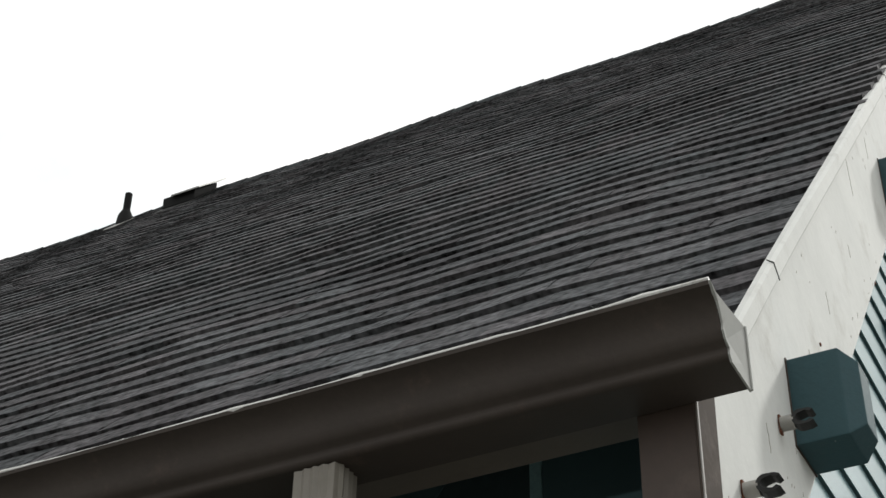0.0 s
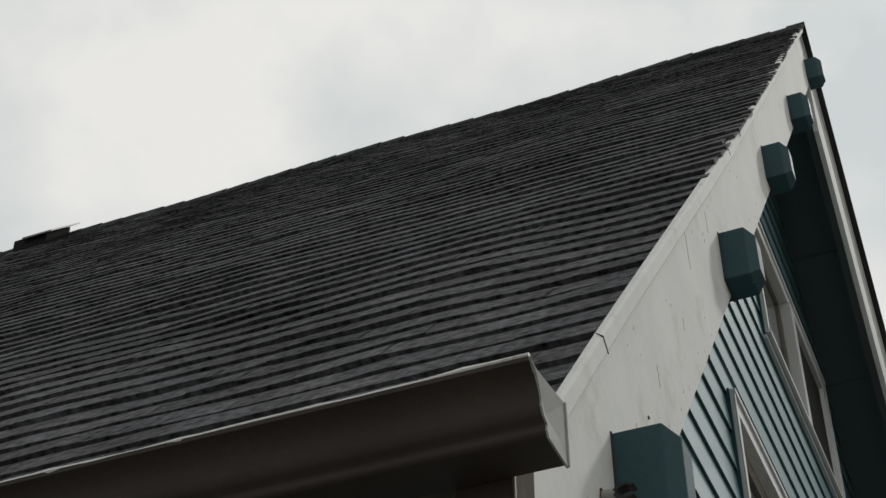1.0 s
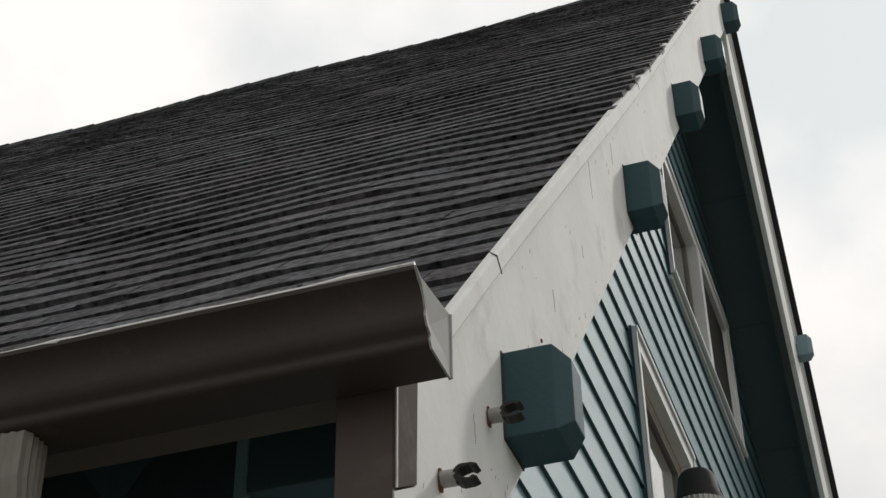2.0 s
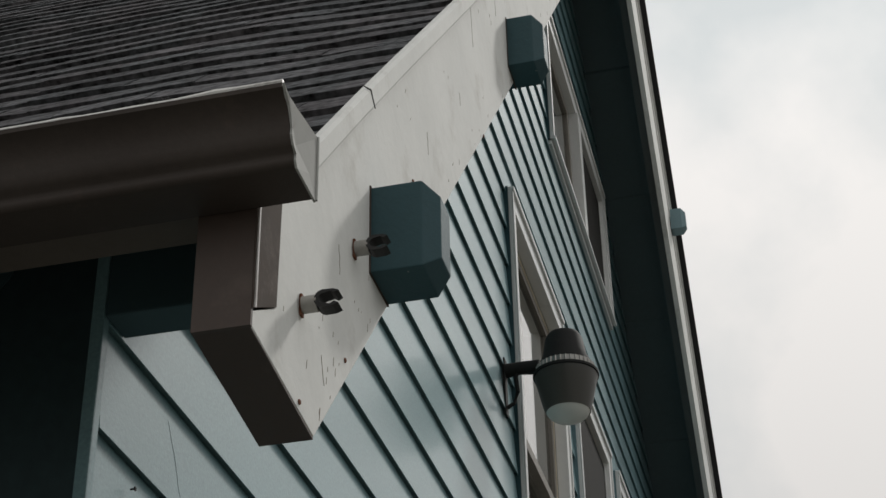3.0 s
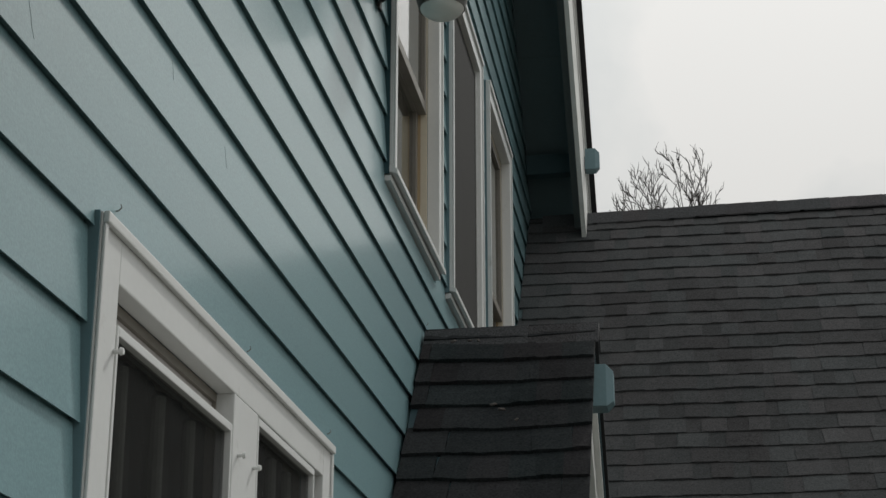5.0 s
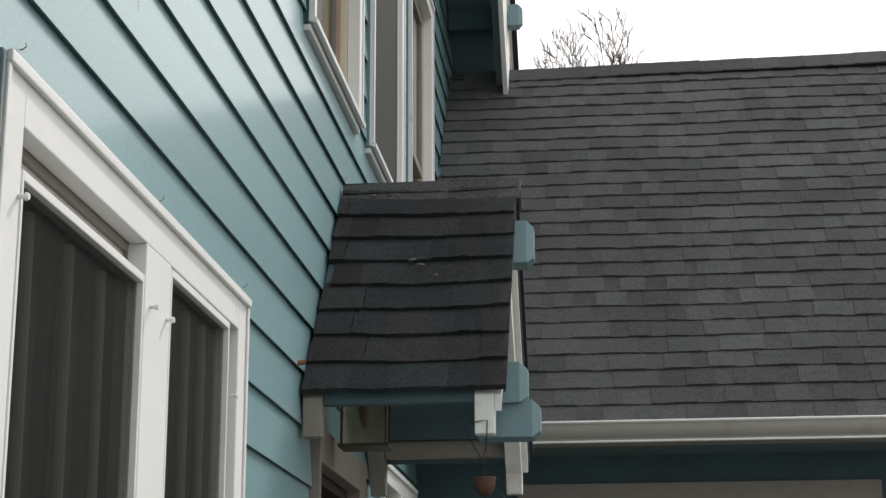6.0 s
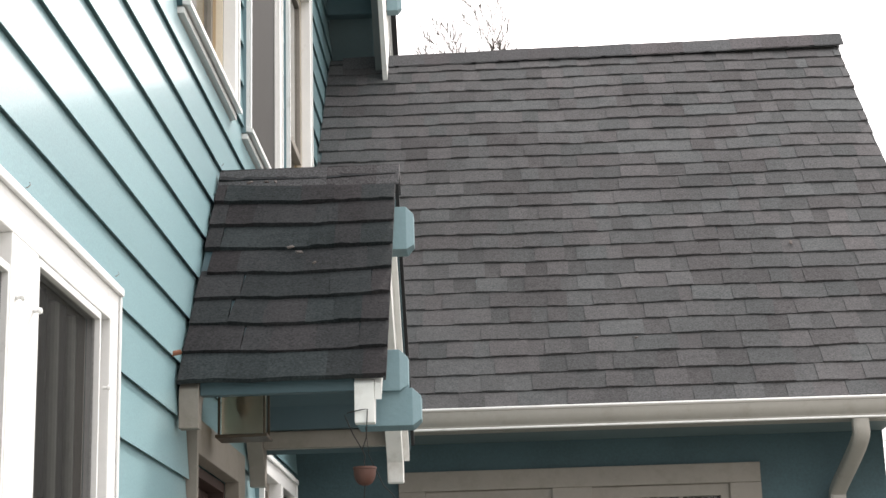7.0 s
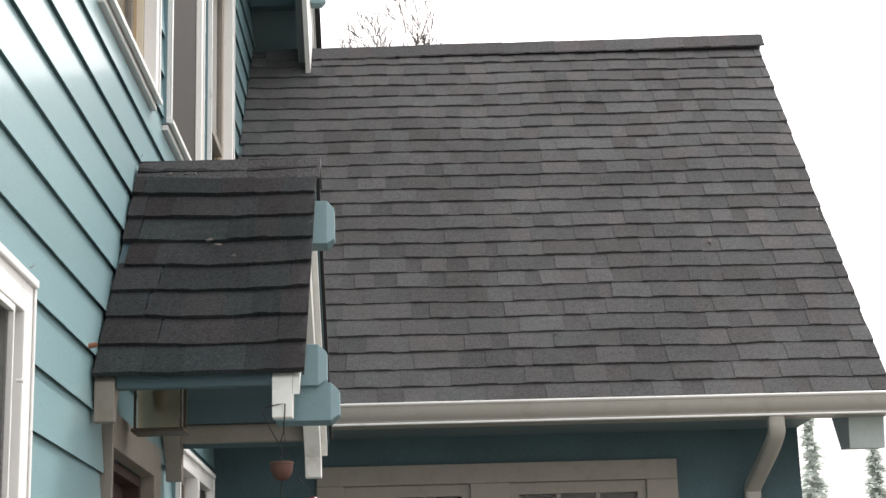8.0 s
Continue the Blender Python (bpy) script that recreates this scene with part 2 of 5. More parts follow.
STOP = mat("cream_stop_paint", (0.62, 0.55, 0.43), 0.5, spread=0.08, grain=50, coarse=4, bump=0.1)
CONCRETE = mat("foundation_concrete", (0.28, 0.27, 0.25), 0.85, spread=0.15, grain=40, coarse=2, bump=0.4)
END_GREY = mat("bare_grey_end_plate", (0.38, 0.38, 0.365), 0.85, 0.0, spec=0.15, spread=0.1, grain=40, coarse=9, bump=0.1, stain=((0.25, 0.22, 0.19), 0.58, 0.75, 16.0))
CREAM = mat("cream_porch_paint", (0.205, 0.186, 0.160), 0.55, spread=0.1, grain=40, coarse=4, bump=0.3, stain=((0.165, 0.15, 0.12), 0.5, 0.75, 9.0))


def glass(name, tint, rough=0.02, ior=1.5):
    m = bpy.data.materials.new(name)
    m.use_nodes = True
    b = m.node_tree.nodes["Principled BSDF"]
    b.inputs["Base Color"].default_value = (*tint, 1)
    b.inputs["Roughness"].default_value, b.inputs["Transmission Weight"].default_value, b.inputs["IOR"].default_value = rough, 1.0, ior
    return m


GLASS = glass("window_glass", (0.93, 0.96, 0.95), ior=1.25)
COATED = glass("coated_window_glass", (0.93, 0.96, 0.95), ior=1.85)
SHADE_LENS = bpy.data.materials.new("milky_lamp_lens")
SHADE_LENS.use_nodes = True
mn, ml = SHADE_LENS.node_tree.nodes, SHADE_LENS.node_tree.links
m_thin = mn.new("ShaderNodeBsdfTranslucent")
m_thin.inputs[0].default_value = (0.9, 0.89, 0.85, 1)
m_mix = mn.new("ShaderNodeMixShader")
m_mix.inputs[0].default_value = 0.3
mn["Principled BSDF"].inputs["Base Color"].default_value = (0.88, 0.87, 0.83, 1)
mn["Principled BSDF"].inputs["Roughness"].default_value = 0.3
ml.new(mn["Principled BSDF"].outputs[0], m_mix.inputs[1])
ml.new(m_thin.outputs[0], m_mix.inputs[2])
ml.new(m_mix.outputs[0], mn["Material Output"].inputs[0])
LENS = glass("frosted_lamp_lens", (0.95, 0.95, 0.92), 0.35)
DRYLEAF = mat("pale_dry_leaf", (0.085, 0.07, 0.064), 0.8, spread=0.2, grain=60, coarse=8, bump=0.1)
VENT = mat("matt_black_vent", (0.018, 0.018, 0.018), 0.9, spread=0.15, grain=50, coarse=8, bump=0.1, spec=0.1)
LANTERN_GLASS = glass("amber_lantern_glass", (0.62, 0.54, 0.40), 0.35)

# ---- mesh building ----
OFF = {}


class Solid:
    """Collects closed pieces into one mesh."""

    def __init__(self):
        self.v, self.f = [], []

    def add(self, verts, faces):
        k = len(self.v)
        self.v += [tuple(p) for p in verts]
        self.f += [tuple(i + k for i in f) for f in faces]
        return self

    def box(self, x0, x1, y0, y1, z0, z1):
        return self.hexa([(x0, y0, z0), (x1, y0, z0), (x1, y1, z0), (x0, y1, z0), (x0, y0, z1), (x1, y0, z1), (x1, y1, z1), (x0, y1, z1)])

    def hexa(self, p):
        return self.add(p, [(3, 2, 1, 0), (4, 5, 6, 7), (0, 1, 5, 4), (1, 2, 6, 5), (2, 3, 7, 6), (3, 0, 4, 7)])

    def prism(self, outline, axis, a, b):
        """A closed outline of (u, w), drawn out along an axis: x takes (y, z), y takes (x, z), z takes (x, y)."""
        put = {"x": lambda u, w, s: (s, u, w), "y": lambda u, w, s: (u, s, w), "z": lambda u, w, s: (u, w, s)}[axis]
        n = len(outline)
        return self.add([put(u, w, s) for s in (a, b) for u, w in outline],
                        [tuple(range(n))[::-1], tuple(range(n, 2 * n))] + [(i, (i + 1) % n, n + (i + 1) % n, n + i) for i in range(n)])

    def lathe(self, profile, at, n=20, axis="z"):
        """A profile of (radius, height) turned round an axis through at, with both ends closed."""
        ax, ay, az = at
        vs = []
        for r, h in profile:
            for i in range(n):
                c, s = r * math.cos(2 * math.pi * i / n), r * math.sin(2 * math.pi * i / n)
                vs.append({"z": (ax + c, ay + s, az + h), "x": (ax + h, ay + c, az + s), "y": (ax + c, ay + h, az - s)}[axis])
        fs = [(j * n + i, j * n + (i + 1) % n, (j + 1) * n + (i + 1) % n, (j + 1) * n + i) for j in range(len(profile) - 1) for i in range(n)]
        last = (len(profile) - 1) * n
        return self.add(vs, fs + [tuple(range(n))[::-1], tuple(range(last, last + n))])

    def tube(self, path, radii, n=8):
        """A round tube along a path, with a radius at each point."""
        path = [Vector(p) for p in path]
        if isinstance(radii, (int, float)):
            radii = [radii] * len(path)
        vs = []
        for i, p in enumerate(path):
            d = (path[min(i + 1, len(path) - 1)] - path[max(i - 1, 0)]).normalized()
            u = d.orthogonal().normalized() if abs(d.z) > 0.95 else d.cross(Vector((0, 0, 1))).normalized()
            w = d.cross(u)
            vs += [p + radii[i] * (math.cos(2 * math.pi * k / n) * u + math.sin(2 * math.pi * k / n) * w) for k in range(n)]
        m = len(path)
        fs = [(j * n + i, j * n + (i + 1) % n, (j + 1) * n + (i + 1) % n, (j + 1) * n + i) for j in range(m - 1) for i in range(n)]
        return self.add(vs, fs + [tuple(range(n))[::-1], tuple(range((m - 1) * n, m * n))])

    def data(self, name, material, bevel=0.0, smooth=False, shift=(0, 0, 0)):
        me = bpy.data.meshes.new(name)
        sx, sy, sz = shift
        me.from_pydata([(x - sx, y - sy, z - sz) for x, y, z in self.v], [], self.f)
        bm = bmesh.new()
        bm.from_mesh(me)
        bmesh.ops.recalc_face_normals(bm, faces=bm.faces)
        if bevel:
            sharp = [e for e in bm.edges if len(e.link_faces) == 2 and e.calc_face_angle(0) > 0.5]
            bmesh.ops.bevel(bm, geom=sharp, offset=bevel, segments=2, profile=0.6, affect="EDGES", clamp_overlap=True)
        if smooth:
            for f in bm.faces:
                f.smooth = True
            for e in bm.edges:
                e.smooth = not (len(e.link_faces) == 2 and e.calc_face_angle(0) > 0.55)
        bm.to_mesh(me)
        bm.free()
        me.materials.append(material)
        return me


def thing(name, at, label="", category="", group="", kind=""):
    ob = new(name)
    ob.empty_display_size = 0.1
    ob.location = at
    OFF[ob.name] = Vector(at)
    return tagged(ob, label, category, group, kind)


def part(name, solid, material, parent, label="", bevel=0.0, smooth=False):
    shift = OFF[parent.name]
    ob = new(name, solid.data(name, material, bevel, smooth, shift))
    ob.parent = parent
    OFF[ob.name] = shift
    return tagged(ob, label)


def alone(name, solid, material, label="", category="", group="", kind="", bevel=0.0, smooth=False):
    at = Vector((0, 0, 0)) if kind == "structure" else Vector(solid.v[0])
    ob = new(name, solid.data(name, material, bevel, smooth, at))
    ob.location = at
    OFF[ob.name] = at
    return tagged(ob, label, category, group, kind)


# ---- plan ----
BOARD = 0.18                      # exposure of one clapboard
LINE = 2.75                       # a clapboard's lower edge
PEAK_Y, PEAK_Z, PITCH = 5.51, 9.477, 1.125    # main gable
RAKE_X, EDGE_X = 0.402, 0.45
RAKE_DEPTH = 0.53
FAR_Y = 2 * PEAK_Y + 0.4
PORCH = dict(ridge_y=4.264, ridge_z=3.443, eave_y=3.446, eave_z=2.496, out=0.685, pitch=1.155)
WING = dict(eave_y=6.20, ridge_y=8.60, ridge_z=5.53, pitch=1.132, left=0.0, right=3.35, wall_y=6.683, wall_x=2.98)
EXPOSE = 0.14


def roof_z(y):
    return PEAK_Z - PITCH * abs(y - PEAK_Y)


def wing_z(y):
    return WING["ridge_z"] - WING["pitch"] * abs(y - WING["ridge_y"])


# ---- ground ----
gs = Solid()
N = 40
ticks = [math.copysign((abs(i) / N) ** 3 * 900, i) for i in range(-N, N + 1)]
for i, gx in enumerate(ticks):
    for j, gy in enumerate(ticks):
        gs.v.append((gx, gy, 0.0 if max(abs(gx), abs(gy)) < 30 else 0.6 * noise.noise((gx * 0.02, gy * 0.02, 0))))
side = 2 * N + 1
gs.f += [(i * side + j, (i + 1) * side + j, (i + 1) * side + j + 1, i * side + j + 1) for i in range(side - 1) for j in range(side - 1)]
alone("ground", gs, GRASS, "pale gravel yard round the house", "yard", kind="structure")

# ---- gable wall ----
OPEN = []   # openings in the gable wall: y0, y1, z0, z1
W1 = (0.665, 2.575, 1.15, 2.60)
W2 = (3.43, 4.57, 3.805, 5.475)
W3 = (4.87, 5.95, 3.825, 5.43)
W4 = (6.22, 7.29, 3.82, 5.46)
W5 = (4.66, 6.62, 6.60, 7.52)
W6 = (5.26, 6.45, 1.35, 2.515)
DOOR = (3.695, 4.75, 0.45, 2.42)
OPEN += [W1, W2, W3, W4, W5, W6, DOOR]


def spans(z0, z1, y0, y1, holes):
    """The stretches of a course between y0 and y1 that no opening takes."""
    cuts = sorted((a, b) for a, b, c, d in holes if c < z1 - 0.02 and d > z0 + 0.02)
    out, at = [], y0
    for a, b in cuts:
        if a > at:
            out.append((at, a))
        at = max(at, b)
    if at < y1:
        out.append((at, y1))
    return out


core = Solid()
zs = sorted({0.4, PEAK_Z - 0.2} | {v for o in OPEN for v in o[2:]} | {3.2 + 0.5 * i for i in range(13)})
for z0, z1 in zip(zs, zs[1:]):
    half0, half1 = (PEAK_Z - 0.13 - z0) / PITCH, (PEAK_Z - 0.13 - z1) / PITCH
    for a, b in spans(z0, z1, -20, 40, OPEN):
        p = [max(a, PEAK_Y - h, 0.0) for h in (half0, half1)] + [min(b, PEAK_Y + h, FAR_Y - 0.4) for h in (half0, half1)]
        if p[2] > p[0] and p[3] >= p[1] - 0.01:
            core.hexa([(-0.16, p[0], z0), (-0.012, p[0], z0), (-0.012, p[2], z0), (-0.16, p[2], z0),
                       (-0.16, p[1], z1), (-0.012, p[1], z1), (-0.012, p[3], z1), (-0.16, p[3], z1)])
wall_east = alone("wall_east", core, SIDING, "light teal clapboard gable wall, satin paint", "wall", kind="structure")
part("corner_board", Solid().box(-0.012, 0.010, -0.022, 0.0, 0.4, 3.07), SIDING, wall_east, bevel=0.003)
alone("foundation", Solid().box(-0.2, -0.02, 0.0, FAR_Y - 0.45, 0.0, 0.42), CONCRETE, "grey concrete house foundation", "foundation", kind="structure")


# ---- windows of the gable wall ----
def sash_window(name, o, label, rail=None, screen=False, apron=True, casing=0.075, lites=None, slim=False, fixed=False):
    y0, y1, z0, z1 = o
    w = thing(name, (0, (y0 + y1) / 2, z0), label, "window", kind="structure")
    T = 0.022 if slim else 0.032
    head_w = casing if slim else casing * 1.15
    fr = Solid()
    fr.box(-0.02, T, y0, y0 + casing, z0, z1)
    fr.box(-0.02, T, y1 - casing, y1, z0, z1)
    fr.box(-0.02, T, y0 + casing, y1 - casing, z1 - head_w, z1)
    part("window_frame", fr, TRIM, w, "white painted window casing", bevel=0.003)
    part("drip_cap", Solid().box(T + 0.0005, T + 0.012, y0, y1, z1 - 0.022, z1), TRIM, w, bevel=0.003)
    for ya, yb in ((y0, y0 + 0.016), (y1 - 0.016, y1)):
        part("backband", Solid().box(T + 0.0005, T + 0.007, ya, yb, z0, z1 - 0.0225), TRIM, w, bevel=0.003)
    sill = Solid()
    sill.prism([(-0.02, z0 - 0.005), (T + 0.016, z0 - 0.022), (T + 0.016, z0 - 0.002), (-0.02, z0 + 0.03)], "y", y0 - 0.004, y1 + 0.004)
    part("window_sill", sill, TRIM, w, bevel=0.003)
    if apron:
        part("apron", Solid().box(-0.01, 0.024, y0, y1, z0 - 0.046, z0 - 0.023), TRIM, w, bevel=0.002)
    # teal strips at the casing's outer edges, coloured to stand in for its shadow
    part("side_strip", Solid().box(-0.01, 0.018, y0 - 0.006, y0 - 0.0005, z0 - 0.02, z1), BEAM if o in (W2, W5) else BEAM2, w)
    part("side_strip", Solid().box(-0.01, T - 0.006, y1 + 0.0005, y1 + 0.006, z0 - 0.02, z1), BEAM, w)
    units = lites or [(y0 + casing, y1 - casing)]
    top = z1 - head_w
    jw, sw = (0.006, 0.010) if slim else (0.02, 0.04)
    for k, (a, b) in enumerate(units):
        jamb = Solid()
        deep_in = 0.14 if lites or screen else 0.105
        for p, q in ((a, a + jw), (b - jw, b)):
            jamb.box(-deep_in, -0.021 if lites else -0.0475, p, q, z0 + 0.02, top)
        jamb.box(-deep_in, -0.021 if lites else -0.0475, a + jw, b - jw, top - 0.02, top)
        part("jamb", jamb, WOOD if not lites else CREAM, w, "tan wooden inner jamb")
        if not lites:
            # dark boxes hide the wall's cut and stand in for indoor shade
            lining = Solid()
            for p, q in ((a, a + jw), (b - jw, b)):
                lining.box(-0.17, -deep_in - 0.0005, p, q, z0 + 0.02, top)
            lining.box(-0.17, -deep_in - 0.0005, a + jw, b - jw, top - 0.02, top)
            part("inner_lining", lining, DARK, w, "dark lining standing in for the shade indoors")
            stop = Solid()
            for p, q in ((a, a + jw), (b - jw, b)):
                stop.box(-0.047, -0.021, p, q, z0 + 0.02, top)
            stop.box(-0.047, -0.021, a + jw, b - jw, top - 0.02, top)
            part("blind_stop", stop, STOP, w, "cream painted outer stop")
        if k + 1 < len(units):
            part("mullion", Solid().box(-0.14, T - 0.0005 if slim else 0.0425, b + 0.0005, units[k + 1][0] - 0.0005, z0 + 0.03, top), TRIM, w, bevel=0.003)
        mid = rail or (z0 + z1) / 2
        back = 0.0 if lites or screen else 0.022
        for lo, hi, x in ((z0 + 0.03, top - ((0.074, 0.004)[k] if slim else 0.004), 0.003 if slim else -0.03),) if fixed or slim else ((z0 + 0.03, mid + 0.02, -0.055 - back), (mid - 0.02, top - ((0.074, 0.004)[k] if slim else 0.02), -0.018 - back)):
            sa, sb = a + jw, b - jw
            st = Solid()
            st.box(x - 0.018, x + 0.018, sa, sa + sw, lo, hi)
            st.box(x - 0.018, x + 0.018, sb - sw, sb, lo, hi)
            th = 0.018 if slim else 0.04
            st.box(x - 0.018, x + 0.018, sa + sw, sb - sw, lo, lo + 0.045)
            st.box(x - 0.018, x + 0.018, sa + sw, sb - sw, hi - th, hi)
            s = part("sash", st, TRIM if slim else CREAM, w, bevel=0.002)
            pane = part("insect_mesh" if slim else "pane", Solid().box(x - 0.003, x + 0.003, sa + sw, sb - sw, lo + 0.045, hi - th), MESH if slim else COATED, s)
            pane.visible_shadow = False
        if screen or (fixed and k):
            part("insect_screen", Solid().box(0.004, 0.007, a + 0.02, b - 0.02, z0 + 0.03, top - 0.02), SCREEN, w, "dusty dark insect screen")
            sf = Solid()
            sf.box(0.0, 0.012, a + 0.002, a + 0.02, z0 + 0.03, top - 0.002)
            sf.box(0.0, 0.012, b - 0.02, b - 0.002, z0 + 0.03, top - 0.002)
            part("screen_frame", sf, TRIM, w)
        hang = top - ((0.078, 0.01)[k] if slim else 0.0)
        if slim:
            part("head_panel", Solid().box(-0.09, -0.03 if k == 0 else -0.075, a + jw + 0.001, b - jw - 0.001, hang + 0.002, top - 0.021 if k == 0 else top - 0.002), MOULD, w, "recessed greyish head panel")
            # light on the outward folds is put into their paler colour
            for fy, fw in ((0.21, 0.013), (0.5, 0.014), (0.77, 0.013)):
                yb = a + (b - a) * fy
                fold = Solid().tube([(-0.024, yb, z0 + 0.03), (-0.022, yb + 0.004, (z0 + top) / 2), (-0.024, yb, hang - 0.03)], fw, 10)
                part("curtain_fold", fold, FOLD, w, "outward curtain fold, lightened as if lit", smooth=True)
        # folded curtain behind the glass
        folds = Solid()
        steps = 40
        deep, amp, turn = (-0.04, 0.012, 0.49) if slim else (-0.24, 0.018, 0.9)
        for i in range(steps):
            ya, yb = a + 0.02 + (b - a - 0.04) * i / steps, a + 0.02 + (b - a - 0.04) * (i + 1) / steps
            xa, xb = (deep + amp * math.sin(turn * i) ** 5, deep + amp * math.sin(turn * (i + 1)) ** 5)
            folds.hexa([(xa - 0.004, ya, z0), (xa, ya, z0), (xb, yb, z0), (xb - 0.004, yb, z0),
                        (xa - 0.004, ya, hang), (xa, ya, hang), (xb, yb, hang), (xb - 0.004, yb, hang)])
        part("curtain", folds, CURTAIN, w, "hanging curtain, darkened as if in shade")
    # dark sheet behind the opening in place of the unlit room
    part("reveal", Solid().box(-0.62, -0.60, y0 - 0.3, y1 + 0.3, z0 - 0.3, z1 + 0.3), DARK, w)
    return w


sash_window("window_1", W1, "white double window with grey curtains and insect screens", rail=1.45, casing=0.105, slim=True, lites=[(0.775, 1.560), (1.768, 2.376)])
sash_window("window_2", W2, "white double-hung window with tan jambs, upper sash reflecting sky", rail=4.50)
sash_window("window_3", W3, "white-framed window covered by a dusty dark screen", screen=True)
sash_window("window_4", W4, "white double-hung window with tan jambs", rail=4.40)
sash_window("window_5", W5, "white attic double window under the gable", lites=[(4.735, 5.60), (5.68, 6.545)], fixed=True)
sash_window("window_6", W6, "white double window beside the porch door", lites=[(5.335, 5.80), (5.86, 6.375)], fixed=True)

latched = bpy.data.objects["window_1"]
for ly, lz in ((0.762, 2.365), (1.60, 2.36), (1.735, 2.36), (2.40, 2.30)):
    part("latch", Solid().lathe([(0.005, 0.0), (0.004, 0.010), (0.008, 0.013), (0.006, 0.019)], (0.0225, ly, lz), 12, "x"), TRIM, latched, "white turn latch", smooth=True)

# ---- main roof, rakes and eave ----
deck = Solid()
LEFT = -10.0
deck.prism([(-0.30, roof_z(-0.30) - 0.075), (PEAK_Y, PEAK_Z - 0.075), (FAR_Y, roof_z(FAR_Y) - 0.02), (FAR_Y, roof_z(FAR_Y) - 0.13), (PEAK_Y, PEAK_Z - 0.13), (-0.30, roof_z(-0.30) - 0.085)], "x", LEFT, RAKE_X - 0.082)
roof_main = alone("roof_main", deck, SOFFIT, "steep dark asphalt shingle roof, courses wavy with age", "roof", kind="structure")


def slope_board(y0, y1, x0, x1, top, depth, end0=None):
    """A board that follows the roof between y0 and y1, its upper edge that far under the roof line."""
    return Solid().prism([(y0, roof_z(y0) - top), (y1, roof_z(y1) - top), (y1, roof_z(y1) - top - depth), (y0, roof_z(y0) - top - depth if end0 is None else end0)], "x", x0, x1)


near = Solid()
near.prism([(-0.322, 2.714), (-0.322, roof_z(-0.322) - 0.03), (PEAK_Y, PEAK_Z - 0.03), (PEAK_Y, PEAK_Z - RAKE_DEPTH), (-0.148, 2.61), (-0.405, 2.642), (-0.405, 2.664)], "x", RAKE_X - 0.03, RAKE_X)
rake = thing("trim_rake", (RAKE_X, -0.148, 2.61), "broad weathered white rake board with brown metal end cap", "rake board", kind="structure")
part("board", near, WHITE, rake, bevel=0.002)
part("underside", slope_board(-0.10, PEAK_Y, RAKE_X - 0.082, RAKE_X - 0.0305, RAKE_DEPTH - 0.06, 0.025), SOFFIT, rake)
part("inner_board", slope_board(-0.14, PEAK_Y, RAKE_X - 0.082, RAKE_X - 0.06, 0.13, RAKE_DEPTH - 0.16), SOFFIT, rake)
fade = lambda v: min(max(v, 0.0), 1.0)
rise_of = lambda y: 0.020 - 0.034 * fade((y - 0.1) / 1.5)
proud_of = lambda y: 0.017 + 0.012 * fade((y - 0.3) / 1.7)
steps = [-0.215 + 0.24 * i for i in range(24)] + [PEAK_Y]
strip, rows = Solid(), []
for y in steps:
    top, out = roof_z(y) + rise_of(y), RAKE_X + proud_of(y)
    rows += [(RAKE_X, y, top - 0.056), (out - 0.004, y, top - 0.056), (out, y, top - 0.048), (out, y, top - 0.008), (out - 0.006, y, top), (RAKE_X, y, top)]
n = len(steps)
strip.add(rows, [tuple(range(6))[::-1], tuple(range(6 * n - 6, 6 * n))] + [(6 * j + i, 6 * j + (i + 1) % 6, 6 * j + 6 + (i + 1) % 6, 6 * j + 6 + i) for j in range(n - 1) for i in range(6)])
part("rake_moulding", strip, WHITE, rake)
cap = Solid()
cap.box(RAKE_X - 0.078, RAKE_X + 0.001, -0.412, -0.4055, 2.640, 2.90)
cap.prism([(-0.4055, 2.640), (-0.148, 2.606), (-0.148, 2.6095), (-0.4055, 2.6415)], "x", RAKE_X - 0.078, RAKE_X - 0.001)
cap.box(RAKE_X - 0.078, RAKE_X - 0.0005, -0.405, -0.3225, 2.716, 2.885)
part("side_flange", Solid().prism([(-0.4115, 2.664), (-0.324, 2.714), (-0.318, 2.885), (-0.4115, 2.885)], "x", RAKE_X + 0.0012, RAKE_X + 0.0028), FLANGE, rake, "worn brown flange lapped on the board", bevel=0.0006)
part("flange_seam", Solid().prism([(-0.4085, 2.666), (-0.4035, 2.669), (-0.4035, 2.885), (-0.4085, 2.885)], "x", RAKE_X + 0.003, RAKE_X + 0.0055), MOULD, rake, "pale folded seam", bevel=0.0006)
part("end_cap", cap, BROWN_CAP, rake, "brown sheet metal end cap")

rng = random.Random(21)
